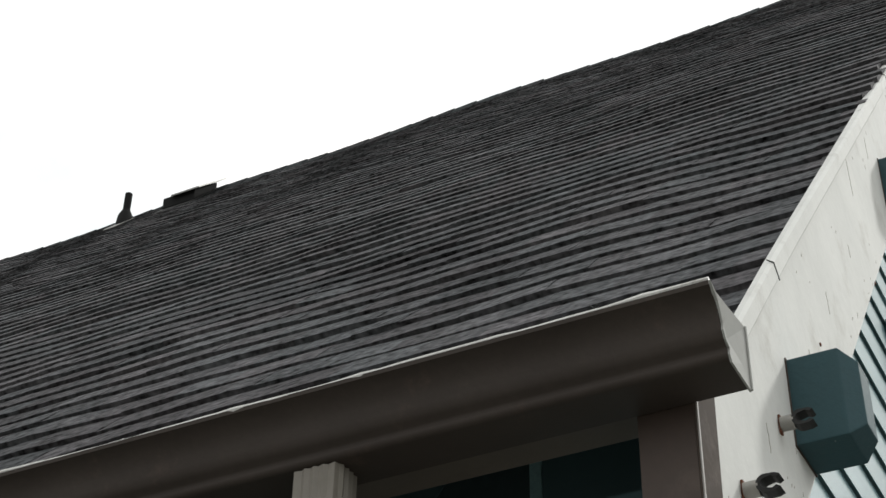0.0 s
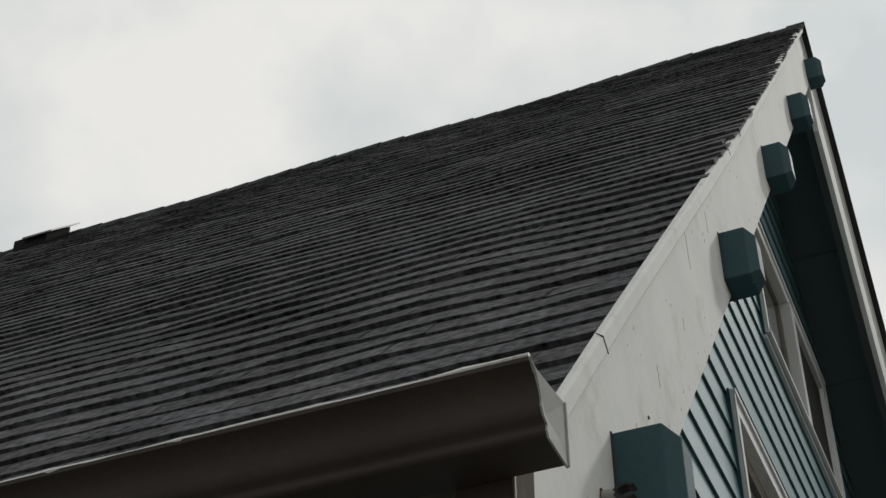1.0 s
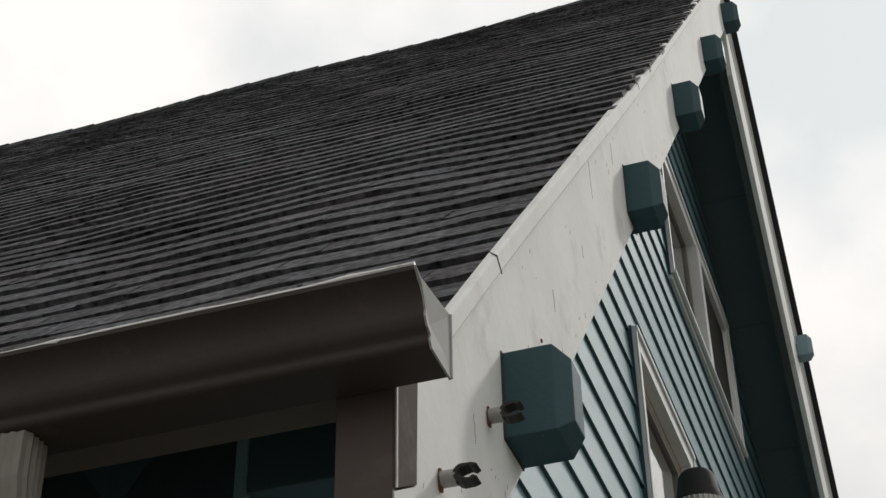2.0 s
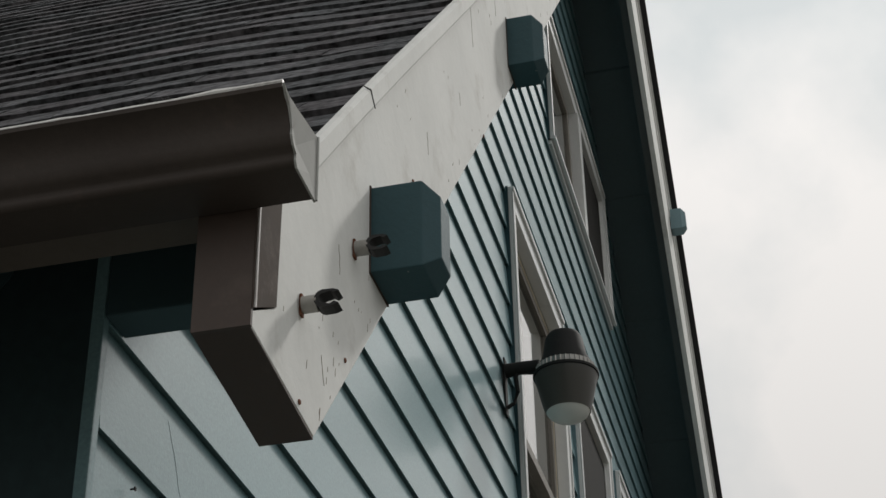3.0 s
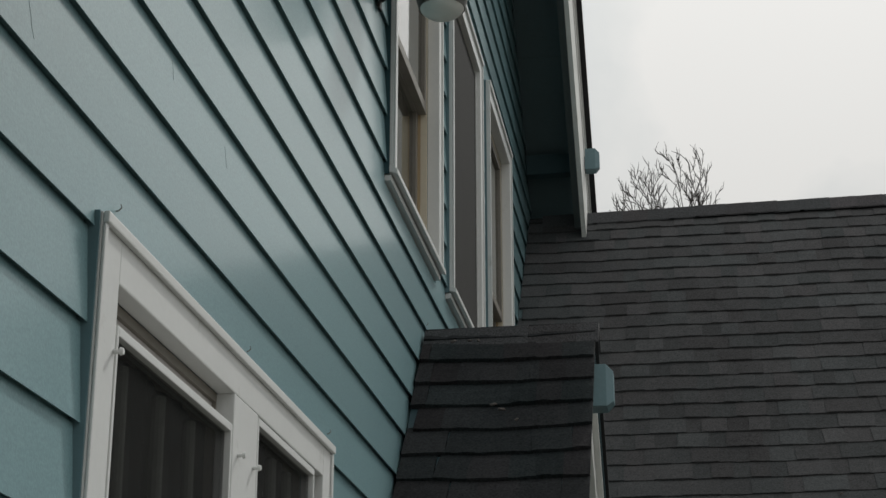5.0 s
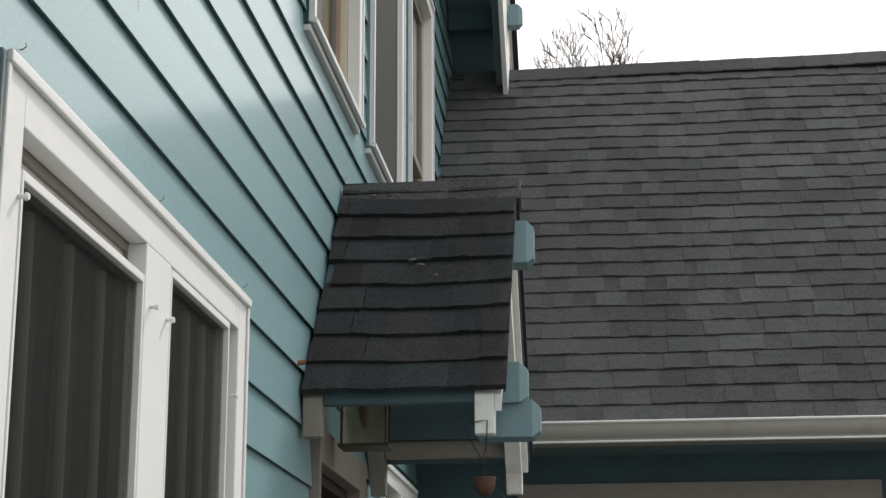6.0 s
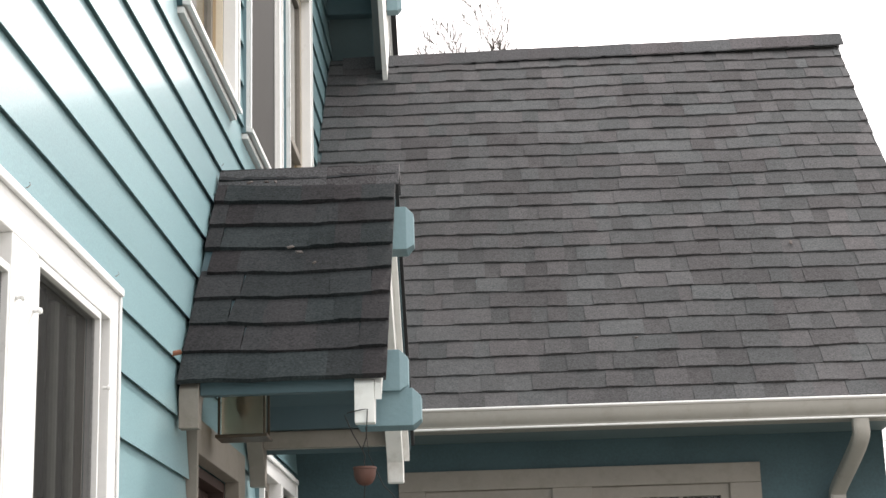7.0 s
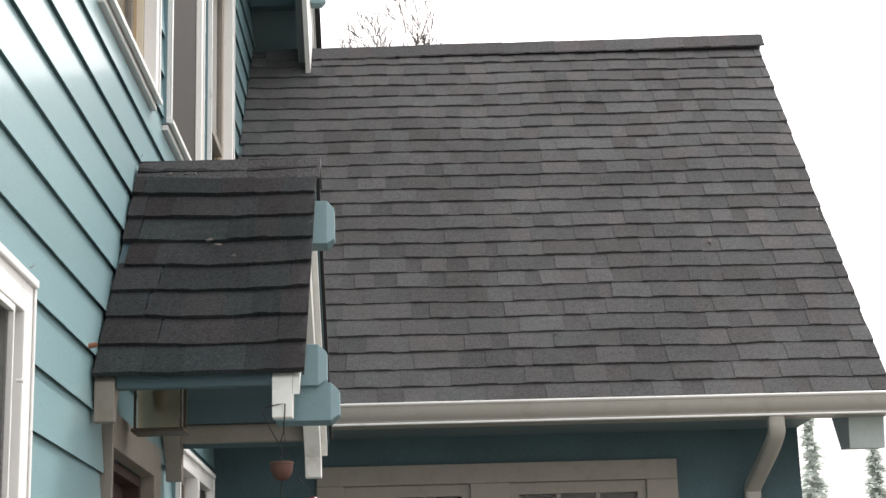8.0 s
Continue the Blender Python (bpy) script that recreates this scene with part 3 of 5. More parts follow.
for cy, cz, dy, dz in ((0.981, 4.316, 0.016, -0.119), (-0.126, 2.749, 0.019, -0.040), (0.52, 3.60, 0.01, -0.05), (0.30, 3.33, 0.006, -0.035), (1.62, 4.72, 0.012, -0.06), (0.83, 3.93, 0.006, -0.03), (-0.05, 2.98, 0.006, -0.05), (1.30, 4.62, 0.008, -0.07)):
    row = []
    for i in range(6):
        f, w = i / 5, 0.0006 * (1 - 0.5 * abs(i - 2.5) / 2.5)
        yy = cy + dy * f + rng.uniform(-0.0025, 0.0025)
        row += [(RAKE_X - 0.001, yy - w, cz + dz * f), (RAKE_X + 0.0006, yy - w, cz + dz * f), (RAKE_X + 0.0006, yy + w, cz + dz * f), (RAKE_X - 0.001, yy + w, cz + dz * f)]
    part("crack", Solid().add(row, [(3, 2, 1, 0), (20, 21, 22, 23)] + [(4 * j + i, 4 * j + (i + 1) % 4, 4 * j + 4 + (i + 1) % 4, 4 * j + 4 + i) for j in range(5) for i in range(4)]), CHIP, rake, "hairline split in the paint")
rng = random.Random(8)
low_edge = lambda y: 2.61 + (PEAK_Z - RAKE_DEPTH - 2.61) * (y + 0.148) / (PEAK_Y + 0.148)
for k in range(76):
    # short upright flakes, thickest along the lower edge and at the foot
    if k < 55:
        y = -0.13 + 2.6 * rng.random() ** 1.6
        z = low_edge(y) + 0.008 + 0.11 * rng.random() ** 2
    elif k < 62:
        y = rng.uniform(-0.38, -0.10)
        z = rng.uniform(2.68, 2.84)
    else:
        y = rng.uniform(0.0, 2.2)
        z = roof_z(y) - rng.uniform(0.06, 0.22)
    w, h = rng.uniform(0.0004, 0.0011), rng.uniform(0.004, 0.016)
    part("paint_chip", Solid().hexa([(RAKE_X - 0.001, y - w, z), (RAKE_X + 0.0005, y - w, z), (RAKE_X + 0.0005, y + w, z + 0.001), (RAKE_X - 0.001, y + w, z + 0.001), (RAKE_X - 0.001, y - 0.6 * w + 0.001, z + h), (RAKE_X + 0.0005, y - 0.6 * w + 0.001, z + h), (RAKE_X + 0.0005, y + 0.4 * w + 0.001, z + h), (RAKE_X - 0.001, y + 0.4 * w + 0.001, z + h)]), CHIP, rake)
for ny, nz in ((-0.215, 2.63), (1.083, 3.99), (-0.012, 2.80), (0.40, 3.40)):
    part("nail_head", Solid().lathe([(0.004, -0.001), (0.004, 0.002), (0.002, 0.003)], (RAKE_X, ny, nz), 8, "x"), RUST, rake, "rusty nail head")

far = thing("trim_rake_far", (RAKE_X, 8.6, 5.5), "white rake board with teal underside on the far slope", "rake board", kind="structure")
FB = 8.62
part("board", slope_board(PEAK_Y, FB, RAKE_X - 0.03, RAKE_X, 0.015, RAKE_DEPTH + 0.37), WHITE, far)
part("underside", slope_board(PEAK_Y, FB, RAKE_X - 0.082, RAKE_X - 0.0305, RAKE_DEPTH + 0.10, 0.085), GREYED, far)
part("rake_moulding", slope_board(PEAK_Y, FB + 0.6, RAKE_X, RAKE_X + 0.012, 0.012, 0.045), WHITE, far)
part("rake_moulding", slope_board(PEAK_Y, FB + 0.3, RAKE_X, RAKE_X + 0.006, 0.25, 0.045), WHITE, far)
for k in range(6):
    yb = 6.4 + 0.55 * k
    part("soffit_board", slope_board(yb, yb + 0.546, 0.0, RAKE_X - 0.083, 0.131, 0.02), SOFFIT, far)

part("lookout", Solid().box(0.011, RAKE_X - 0.084, 8.43, 8.52, roof_z(8.43) - 0.40, roof_z(8.43) - 0.26), SHADED, far, "teal lookout beam, darkened for the shade under the soffit", bevel=0.004)

part("eave_soffit", Solid().prism([(-0.288, 2.884), (0.15, 3.190), (0.15, 3.225), (-0.288, 2.915)], "x", LEFT, RAKE_X - 0.083), EAVE, roof_main, "dark brown sloping soffit")
part("plate_beam", Solid().box(0.0105, RAKE_X - 0.083, -0.021, 0.055, 2.932, 3.10), SHADED, roof_main, "teal plate beam, darkened for the shade under the soffit", bevel=0.004)
# added dark strip, in place of the shade where soffit meets wall
part("frieze", Solid().box(LEFT, RAKE_X - 0.084, -0.031, -0.0225, 3.045, 3.115), DARK, roof_main, "near-black strip standing in for shade under the soffit")
part("fascia", Solid().prism([(-0.405, 2.852), (-0.298, 2.852), (-0.298, 2.868), (-0.345, 2.868), (-0.405, 2.89)], "x", LEFT, RAKE_X - 0.079), EAVE, roof_main, "dull brown boxed fascia")

# ---- brown gutter along the front eave ----
gutter = thing("gutter", (0.48, -0.414, 2.81), "dark brown metal eave gutter with worn lip and dented end", "gutter")
GX = 0.481
front_curve = [(-0.492, 2.8116), (-0.4958, 2.8148), (-0.4975, 2.8195), (-0.4979, 2.8247), (-0.5001, 2.828), (-0.5062, 2.8318), (-0.5114, 2.8379), (-0.5152, 2.8483), (-0.5185, 2.8616), (-0.5252, 2.8767), (-0.5375, 2.889), (-0.5479, 2.8937), (-0.5493, 2.8994)]
prof = [(-0.4159, 2.9032), (-0.4159, 2.8105), (-0.4883, 2.8105)] + front_curve + [(-0.5375, 2.8994), (-0.5375, 2.8956)] + [(y + 0.0035, z + 0.001) for y, z in front_curve[-2::-1]] + [(-0.4187, 2.8133), (-0.4187, 2.9032)]
trough = part("trough", Solid().prism(prof, "x", LEFT, GX), BROWN, gutter, smooth=True)
lip = Solid()
xs = [GX - 0.03 * i for i in range(345)]
lip.tube([(x, -0.5436 + 0.0012 * math.sin(9 * x), 2.9008 + 0.0016 * math.sin(5.3 * x) + 0.0012 * math.sin(17 * x)) for x in xs], [0.0042 + 0.0022 * abs(noise.noise((x * 9.0, 0.0, 2.0))) + (0.0012 if i % 7 == 3 else 0.0) for i, x in enumerate(xs)], 8)
part("rolled_lip", lip, LIP, trough, "scratched bare metal lip", smooth=True)
outline = [(-0.4126, 2.9089), (-0.414, 2.8067), (-0.4902, 2.8081), (-0.4963, 2.8171), (-0.4949, 2.8266), (-0.5067, 2.8327), (-0.5143, 2.8436), (-0.5133, 2.854), (-0.5195, 2.8673), (-0.528, 2.8805), (-0.545, 2.8919), (-0.5507, 2.8975), (-0.5299, 2.8919), (-0.492, 2.8966)]
n = len(outline)
capo = Solid().add([(GX + x, y, z) for x in (0.0035, 0.0005) for y, z in outline] + [(GX - 0.004, -0.4779, 2.8531), (GX - 0.007, -0.4779, 2.8531), (GX + 0.002, -0.44, 2.8342), (GX - 0.001, -0.44, 2.8342)],
                   [(i, (i + 1) % n, 2 * n + (2 if i in (0, 1) else 0)) for i in range(n)] + [((i + 1) % n + n, i + n, 2 * n + (3 if i in (0, 1) else 1)) for i in range(n)] + [(2, 2 * n, 2 * n + 2), (0, 2 * n + 2, 2 * n), (2 + n, 2 * n + 3, 2 * n + 1), (n, 2 * n + 1, 2 * n + 3)]
                   + [(i, i + n, (i + 1) % n + n, (i + 1) % n) for i in range(n)])
part("end_plate", capo, END_GREY, gutter, "pale bare metal end plate")
part("seam", Solid().tube([(GX + 0.004, -0.414, 2.9089), (GX + 0.004, -0.4145, 2.8086)], 0.0022, 6), END_GREY, gutter)
pipe_x, pipe_y = -0.132, -0.4589
spigot = Solid()
ring = []
for a in range(36):
    t = 2 * math.pi * a / 36
    sq = max(abs(math.cos(t)), abs(math.sin(t)))
    r = 0.040 / sq ** 0.8 + (0.0022 if a % 2 else -0.0022)
    ring.append((r * math.cos(t), 0.8 * r * math.sin(t)))
path = [(pipe_x, pipe_y, 2.809), (pipe_x, pipe_y, 2.74), (pipe_x, pipe_y + 0.01, 2.69), (pipe_x, pipe_y + 0.10, 2.62), (pipe_x, pipe_y + 0.16, 2.53), (pipe_x, pipe_y + 0.17, 2.40), (pipe_x, pipe_y + 0.17, 0.5)]
n = len(ring)
spigot.add([(x + u, y + v, z) for x, y, z in path for u, v in ring], [tuple(range(n))[::-1], tuple(range(n * (len(path) - 1), n * len(path)))] + [(j * n + i, j * n + (i + 1) % n, (j + 1) * n + (i + 1) % n, (j + 1) * n + i) for j in range(len(path) - 1) for i in range(n)])
part("downspout", spigot, CREAM, gutter, "corrugated cream downspout")
for xk in (0.341, 0.17, 0.038, -0.114, -0.255, -0.435, -0.605, -0.795):
    part("rivet", Solid().lathe([(0.0019, 0), (0.0019, 0.0015), (0.0010, 0.0025)], (xk, -0.5478, 2.9010), 8, "y"), LIP, gutter, "pale rivet on the lip")
for k, (xk, dx, dy, dz) in enumerate(((0.374, -0.055, 0.012, 0.022), (0.288, 0.035, -0.006, 0.018), (0.331, -0.024, 0.006, 0.030))):
    alone("fallen_twig", Solid().tube([(xk, -0.5299, 2.8956), (xk + 0.5 * dx, -0.5299 + 0.5 * dy, 2.8994 + 0.6 * dz), (xk + dx, -0.5299 + dy, 2.8994 + dz)], [0.0016, 0.0014, 0.0007], 6), BLACK, "thin dark twig caught in the eave gutter", "twig", "twigs in the gutter")

# ---- beam ends along both rakes ----
def beam_end(at, sx, sy, sz, material, name="beam_end", label="", group="beam ends along the rake", ch=0.027, sealed=True):
    """A beam's end that sticks out along x, with a bevelled nose."""
    x, y, z = at
    s = Solid()
    ring = lambda xx, c: [(xx, y + c, z - sz + c), (xx, y + sy - c, z - sz + c), (xx, y + sy - c, z - c), (xx, y + c, z - c)]
    rows = [ring(x - 0.02, 0.0), ring(x + sx - ch, 0.0), ring(x + sx, 0.85 * ch)]
    n = 4
    s.add([p for r in rows for p in r], [tuple(range(n))[::-1], tuple(range(2 * n, 3 * n))] + [(j * n + i, j * n + (i + 1) % n, (j + 1) * n + (i + 1) % n, (j + 1) * n + i) for j in range(2) for i in range(n)])
    if not sealed:
        return alone(name, s, material, label, "beam end", group, bevel=0.0025)
    beam = thing(name, (x, y + sy / 2, z - sz), label, "beam end", group)
    part("body", s, material, beam, bevel=0.0025)
    # cracked, dirty sealant where the beam comes through the board
    joint = Solid()
    for ya, yb, za, zb in ((y - 0.003, y - 0.0004, z - sz, z), (y + sy + 0.0004, y + sy + 0.002, z - sz, z), (y - 0.003, y + sy + 0.002, z - sz - 0.003, z - sz - 0.0004), (y - 0.003, y + sy + 0.002, z + 0.0004, z + 0.003)):
        joint.box(x - 0.001, x + 0.0025, ya, yb, za, zb)
    part("sealant", joint, FLANGE, beam, "dirty brown sealant joint")
    return beam


for by, drop in ((0.116, 0.213), (1.456, 0.255), (2.709, 0.269), (4.014, 0.288), (5.455, 0.30)):
    beam_end((RAKE_X, by, roof_z(by) - drop), 0.116 if by < 1 else 0.100, 0.108, 0.166, BEAM, label="dark teal painted beam end on the white rake board")
for yb in (6.98, 8.43):
    beam_end((RAKE_X, yb, roof_z(yb) - 0.235), 0.10, 0.09, 0.15, BEAM3, label="teal painted beam end on the far rake board")

# ---- clips on the rake board ----
def clip(y, z):
    c = thing("light_clip", (RAKE_X, y, z), "small rusty steel holder with black open clip", "clip", "holders on the rake board")
    part("base", Solid().box(RAKE_X + 0.0005, RAKE_X + 0.004, y - 0.006, y + 0.006, z - 0.017, z + 0.016), RUST, c)
    part("stem", Solid().lathe([(0.0125, 0), (0.0125, 0.022)], (RAKE_X + 0.004, y, z), 14, "x"), STEEL, c, smooth=True)
    turns = [math.radians(a) for a in range(-80, 81, 20)]
    arc = lambda r, ts: [(RAKE_X + 0.037 - r * math.cos(t), z + r * math.sin(t)) for t in ts]
    tip = RAKE_X + 0.058
    jaw = Solid().prism([(tip, z - 0.010), (tip - 0.008, z - 0.0132)] + arc(0.0140, turns) + [(tip - 0.008, z + 0.0132), (tip, z + 0.010), (tip - 0.006, z + 0.0065), (tip - 0.012, z + 0.010)] + arc(0.0078, turns[::-1]) + [(tip - 0.012, z - 0.010), (tip - 0.006, z - 0.0065)], "y", y - 0.012, y + 0.012)
    part("jaw", jaw, BLACK, c, "black open jaw")


clip(-0.222, 2.775)
clip(0.026, 3.019)
for sy, ln in ((0.050, 1.0), (1.715, 0.55)):
    sz = roof_z(sy) + rise_of(sy) + 0.002
    alone("split_mark", Solid().tube([(RAKE_X + 0.008, sy - 0.004, sz + 0.001), (RAKE_X + proud_of(sy), sy + 0.006, sz - 0.001), (RAKE_X + proud_of(sy) + 0.0004, sy + 0.008 + 0.026 * ln, sz - 0.001 - 0.020 * ln)], [0.0010, 0.0018, 0.0010], 5), BLACK, "dark open joint across the rake moulding", "joint")

# ---- security lamp ----
LX, LY = 0.235, 3.25
lamp = thing("security_lamp", (0.02, LY, 4.36), "grey dusk-to-dawn wall lamp on an iron bracket", "lamp")
part("wall_plate", Solid().box(0.004, 0.014, LY - 0.02, LY + 0.02, 4.345, 4.58), LAMPDARK, lamp, "dark iron wall plate", bevel=0.003)
part("arm", Solid().tube([(0.012, LY, 4.53), (0.06, LY, 4.535), (0.14, LY, 4.53)], [0.027, 0.024, 0.028], 12), LAMPDARK, lamp, smooth=True)
brace = Solid()
brace.tube([(0.014, LY, 4.38), (0.04, LY, 4.395), (0.055, LY, 4.44), (0.05, LY, 4.50), (0.06, LY, 4.535)], 0.008, 8)
part("brace", brace, LAMPDARK, lamp, smooth=True)
head = part("head", Solid().lathe([(0.104, 0.0), (0.103, -0.05), (0.090, -0.11), (0.078, -0.152), (0.082, -0.155), (0.094, -0.11), (0.107, -0.05), (0.116, -0.014), (0.114, 0.0)], (LX, LY, 4.485), 32), SHADE, lamp, "grey translucent ribbed shade", smooth=True)
fins = Solid()
fins.lathe([(0.106, 0.0), (0.106, 0.026)], (LX, LY, 4.4855), 32)
for k in range(36):
    a = 2 * math.pi * k / 36
    fins.tube([(LX + 0.107 * math.cos(a), LY + 0.107 * math.sin(a), 4.486), (LX + 0.105 * math.cos(a), LY + 0.105 * math.sin(a), 4.512)], 0.004, 5)
part("ribbed_ring", fins, STEEL, head, "ribbed pale collar")
part("rim", Solid().lathe([(0.112, -0.016), (0.121, -0.012), (0.121, -0.002), (0.112, 0.0)], (LX, LY, 4.4855), 32), LAMPDARK, head, "dark rim under the collar", smooth=True)
part("cap", Solid().lathe([(0.098, 0.0), (0.095, 0.015), (0.080, 0.05), (0.070, 0.115), (0.058, 0.135), (0.02, 0.140)], (LX, LY, 4.5125), 28), LAMPDARK, lamp, "dark tapered cap", smooth=True)
part("lens", Solid().lathe([(0.0, -0.034), (0.030, -0.031), (0.056, -0.021), (0.072, -0.008), (0.079, 0.004)], (LX, LY, 4.327), 28), SHADE_LENS, head, "frosted round lens", smooth=True)

# ---- small nails and hooks on the siding ----
for hy, hz in ((0.772, 2.640), (1.70, 2.634), (2.58, 2.64), (4.30, 3.484)):
    s = Solid().tube([(0.0, hy, hz), (0.010, hy, hz), (0.016, hy, hz + 0.006), (0.014, hy, hz + 0.012)], 0.0015, 6)
    alone("hook", s, STEEL, "small steel cup hook screwed into the siding", "hook", "hooks along the siding")
for ny, nz in ((0.137, 2.706), (-0.010, 2.522)):
    alone("nail", Solid().lathe([(0.0016, 0.0), (0.0016, 0.007), (0.0042, 0.0072), (0.0036, 0.009)], (0.007, ny, nz), 10, "x"), LAMPDARK, "dark rusty nail head standing proud of the siding", "nail", "nails in the siding")
alone("iron_stub", Solid().tube([(0.004, 3.385, 2.576), (0.032, 3.40, 2.584)], [0.009, 0.008], 8), RUST, "rusty pipe stub on the siding beside the porch roof", "pipe")

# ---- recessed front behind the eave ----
# wall, frame and panels are darkened to stand in for the eave's shade
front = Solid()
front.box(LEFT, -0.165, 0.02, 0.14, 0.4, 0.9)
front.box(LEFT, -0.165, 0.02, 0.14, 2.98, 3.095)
alone("wall_front", front, GLOOM, "front wall, darkened for the shade under the eave", "wall", kind="structure")
wf = thing("window_8", (-1.6, 0.02, 0.9), "large opening beside the corner, its panels coloured as shade", "window", kind="structure")
part("corner_stile", Solid().box(-0.36, -0.0125, -0.020, -0.0005, 0.4, 3.06), GLOOM, wf, "frame beside the corner board, darkened for the eave's shade")
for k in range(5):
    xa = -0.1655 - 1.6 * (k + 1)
    part("insect_screen", Solid().box(xa + 0.03, xa + 1.57, 0.05, 0.054, 0.9, 2.98), NIGHT, wf, "dark panel standing in for the shade in the opening")
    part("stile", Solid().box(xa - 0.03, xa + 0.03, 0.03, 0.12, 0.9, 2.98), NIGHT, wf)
flag = Solid()
for k in range(6):
    # six pleats of a cloth triangle hung by its upper edge
    xa, xb, wave = -0.317 + 0.0263 * k, -0.317 + 0.0263 * (k + 1), -0.0225 - 0.003 * (k % 2)
    za, zb = (2.941 + 0.125 * abs(k - 3.4) / 3.4, 2.941 + 0.125 * abs(k + 1 - 3.4) / 3.4)
    flag.hexa([(xa, wave, za), (xb, -0.048 - wave, zb), (xb, -0.0455 - wave, zb), (xa, wave + 0.0025, za), (xa, wave, 3.07), (xb, -0.048 - wave, 3.07), (xb, -0.0455 - wave, 3.07), (xa, wave + 0.0025, 3.07)])
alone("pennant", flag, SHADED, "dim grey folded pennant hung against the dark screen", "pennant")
alone("wall_west", Solid().box(LEFT - 0.15, LEFT - 0.001, -0.25, FAR_Y - 0.45, 0.0, 3.0), SIDING, "teal end wall of the house", "wall", kind="structure")
alone("wall_north", Solid().box(LEFT, -0.16, FAR_Y - 0.6, FAR_Y - 0.45, 0.0, 3.0), SIDING, "teal rear wall of the house", "wall", kind="structure")
# ---- porch roof over the side door ----
P = PORCH
pr = P["pitch"]
far_eave = 2 * P["ridge_y"] - P["eave_y"]
pz = lambda y: P["ridge_z"] - pr * abs(y - P["ridge_y"])
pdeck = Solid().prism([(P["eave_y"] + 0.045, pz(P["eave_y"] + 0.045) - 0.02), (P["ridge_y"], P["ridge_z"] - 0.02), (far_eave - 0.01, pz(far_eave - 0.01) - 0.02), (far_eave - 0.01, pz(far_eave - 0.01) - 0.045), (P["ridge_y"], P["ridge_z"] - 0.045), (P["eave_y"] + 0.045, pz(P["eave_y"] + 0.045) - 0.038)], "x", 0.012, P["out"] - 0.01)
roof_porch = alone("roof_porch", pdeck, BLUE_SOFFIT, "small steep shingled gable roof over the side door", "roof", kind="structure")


def barge(x0, x1, name, material):
    d, e = 0.128, 0.147
    s = Solid()
    a, r, b = P["eave_y"] + 0.02, P["ridge_y"], far_eave - 0.02
    s.prism([(a, pz(a) - 0.046), (r, P["ridge_z"] - 0.046), (r, P["ridge_z"] - 0.046 - d * 1.5), (a + 0.07, pz(a) - 0.046 - d + 0.08), (a + 0.05, pz(a) - 0.046 - d), (a, pz(a) - 0.046 - d)], "x", x0, x1)
    s.prism([(b, pz(b) - 0.046), (r, P["ridge_z"] - 0.046), (r, P["ridge_z"] - 0.046 - e * 1.5), (b - 0.07, pz(b) - 0.046 - e + 0.08), (b - 0.05, pz(b) - 0.046 - e), (b, pz(b) - 0.046 - e)][::-1], "x", x0, x1)
    part(name, s, material, roof_porch, "white painted barge board", bevel=0.003)


barge(0.580, 0.645, "barge_board", WHITE)
barge(0.014, 0.078, "barge_board", CREAM)
part("barge_moulding", Solid().prism([(P["eave_y"] + 0.02, pz(P["eave_y"] + 0.02) - 0.047), (P["ridge_y"], P["ridge_z"] - 0.047), (P["ridge_y"], P["ridge_z"] - 0.10), (P["eave_y"] + 0.02, pz(P["eave_y"] + 0.02) - 0.10)], "x", 0.646, 0.668), WHITE, roof_porch)
part("barge_moulding", Solid().prism([(far_eave - 0.02, pz(far_eave - 0.02) - 0.047), (P["ridge_y"], P["ridge_z"] - 0.047), (P["ridge_y"], P["ridge_z"] - 0.10), (far_eave - 0.02, pz(far_eave - 0.02) - 0.10)], "x", 0.646, 0.668), WHITE, roof_porch)
part("eave_beam", Solid().box(0.079, 0.579, 3.485, 3.53, 2.455, 2.50), BLUE_SOFFIT, roof_porch, "teal eave beam with shade put into its colour", bevel=0.003)
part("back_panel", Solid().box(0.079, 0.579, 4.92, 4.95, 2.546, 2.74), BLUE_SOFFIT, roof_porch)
part("tie_beam", Solid().box(0.079, 0.640, 4.955, 5.0, 2.474, 2.545), CREAM, roof_porch, "cream cross beam", bevel=0.003)
beam_end((0.647, 3.56, 2.60), 0.102, 0.11, 0.137, BEAM2, "beam_end", "light teal beam end at the porch eave", "beam ends of the porch", sealed=False)
beam_end((0.60, 3.58, 2.475), 0.188, 0.12, 0.124, BEAM2, "beam_end", "light teal beam end under the porch barge board", "beam ends of the porch", sealed=False)
beam_end((0.655, P["ridge_y"] - 0.06, 3.268), 0.092, 0.115, 0.165, BEAM2, "beam_end", "light teal ridge beam end of the porch", "beam ends of the porch", sealed=False)

# lantern on the wall beside the door
lan = thing("wall_lantern", (0.02, 3.60, 2.30), "old brass box lantern with cloudy glass by the door", "lantern")
ly, lx = 3.93, 0.155
for dx in (-0.078, 0.078):
    for dy in (-0.058, 0.058):
        part("corner_bar", Solid().box(lx + dx - 0.004, lx + dx + 0.004, ly + dy - 0.004, ly + dy + 0.004, 2.3825, 2.6175), BRASS, lan)
part("base_plate", Solid().box(lx - 0.09, lx + 0.09, ly - 0.07, ly + 0.07, 2.37, 2.382), BRASS, lan, bevel=0.003)
part("top_plate", Solid().box(lx - 0.086, lx + 0.086, ly - 0.066, ly + 0.066, 2.618, 2.63), BRASS, lan, bevel=0.003)
part("glass", Solid().box(lx - 0.071, lx + 0.071, ly - 0.051, ly + 0.051, 2.383, 2.617), LANTERN_GLASS, lan)
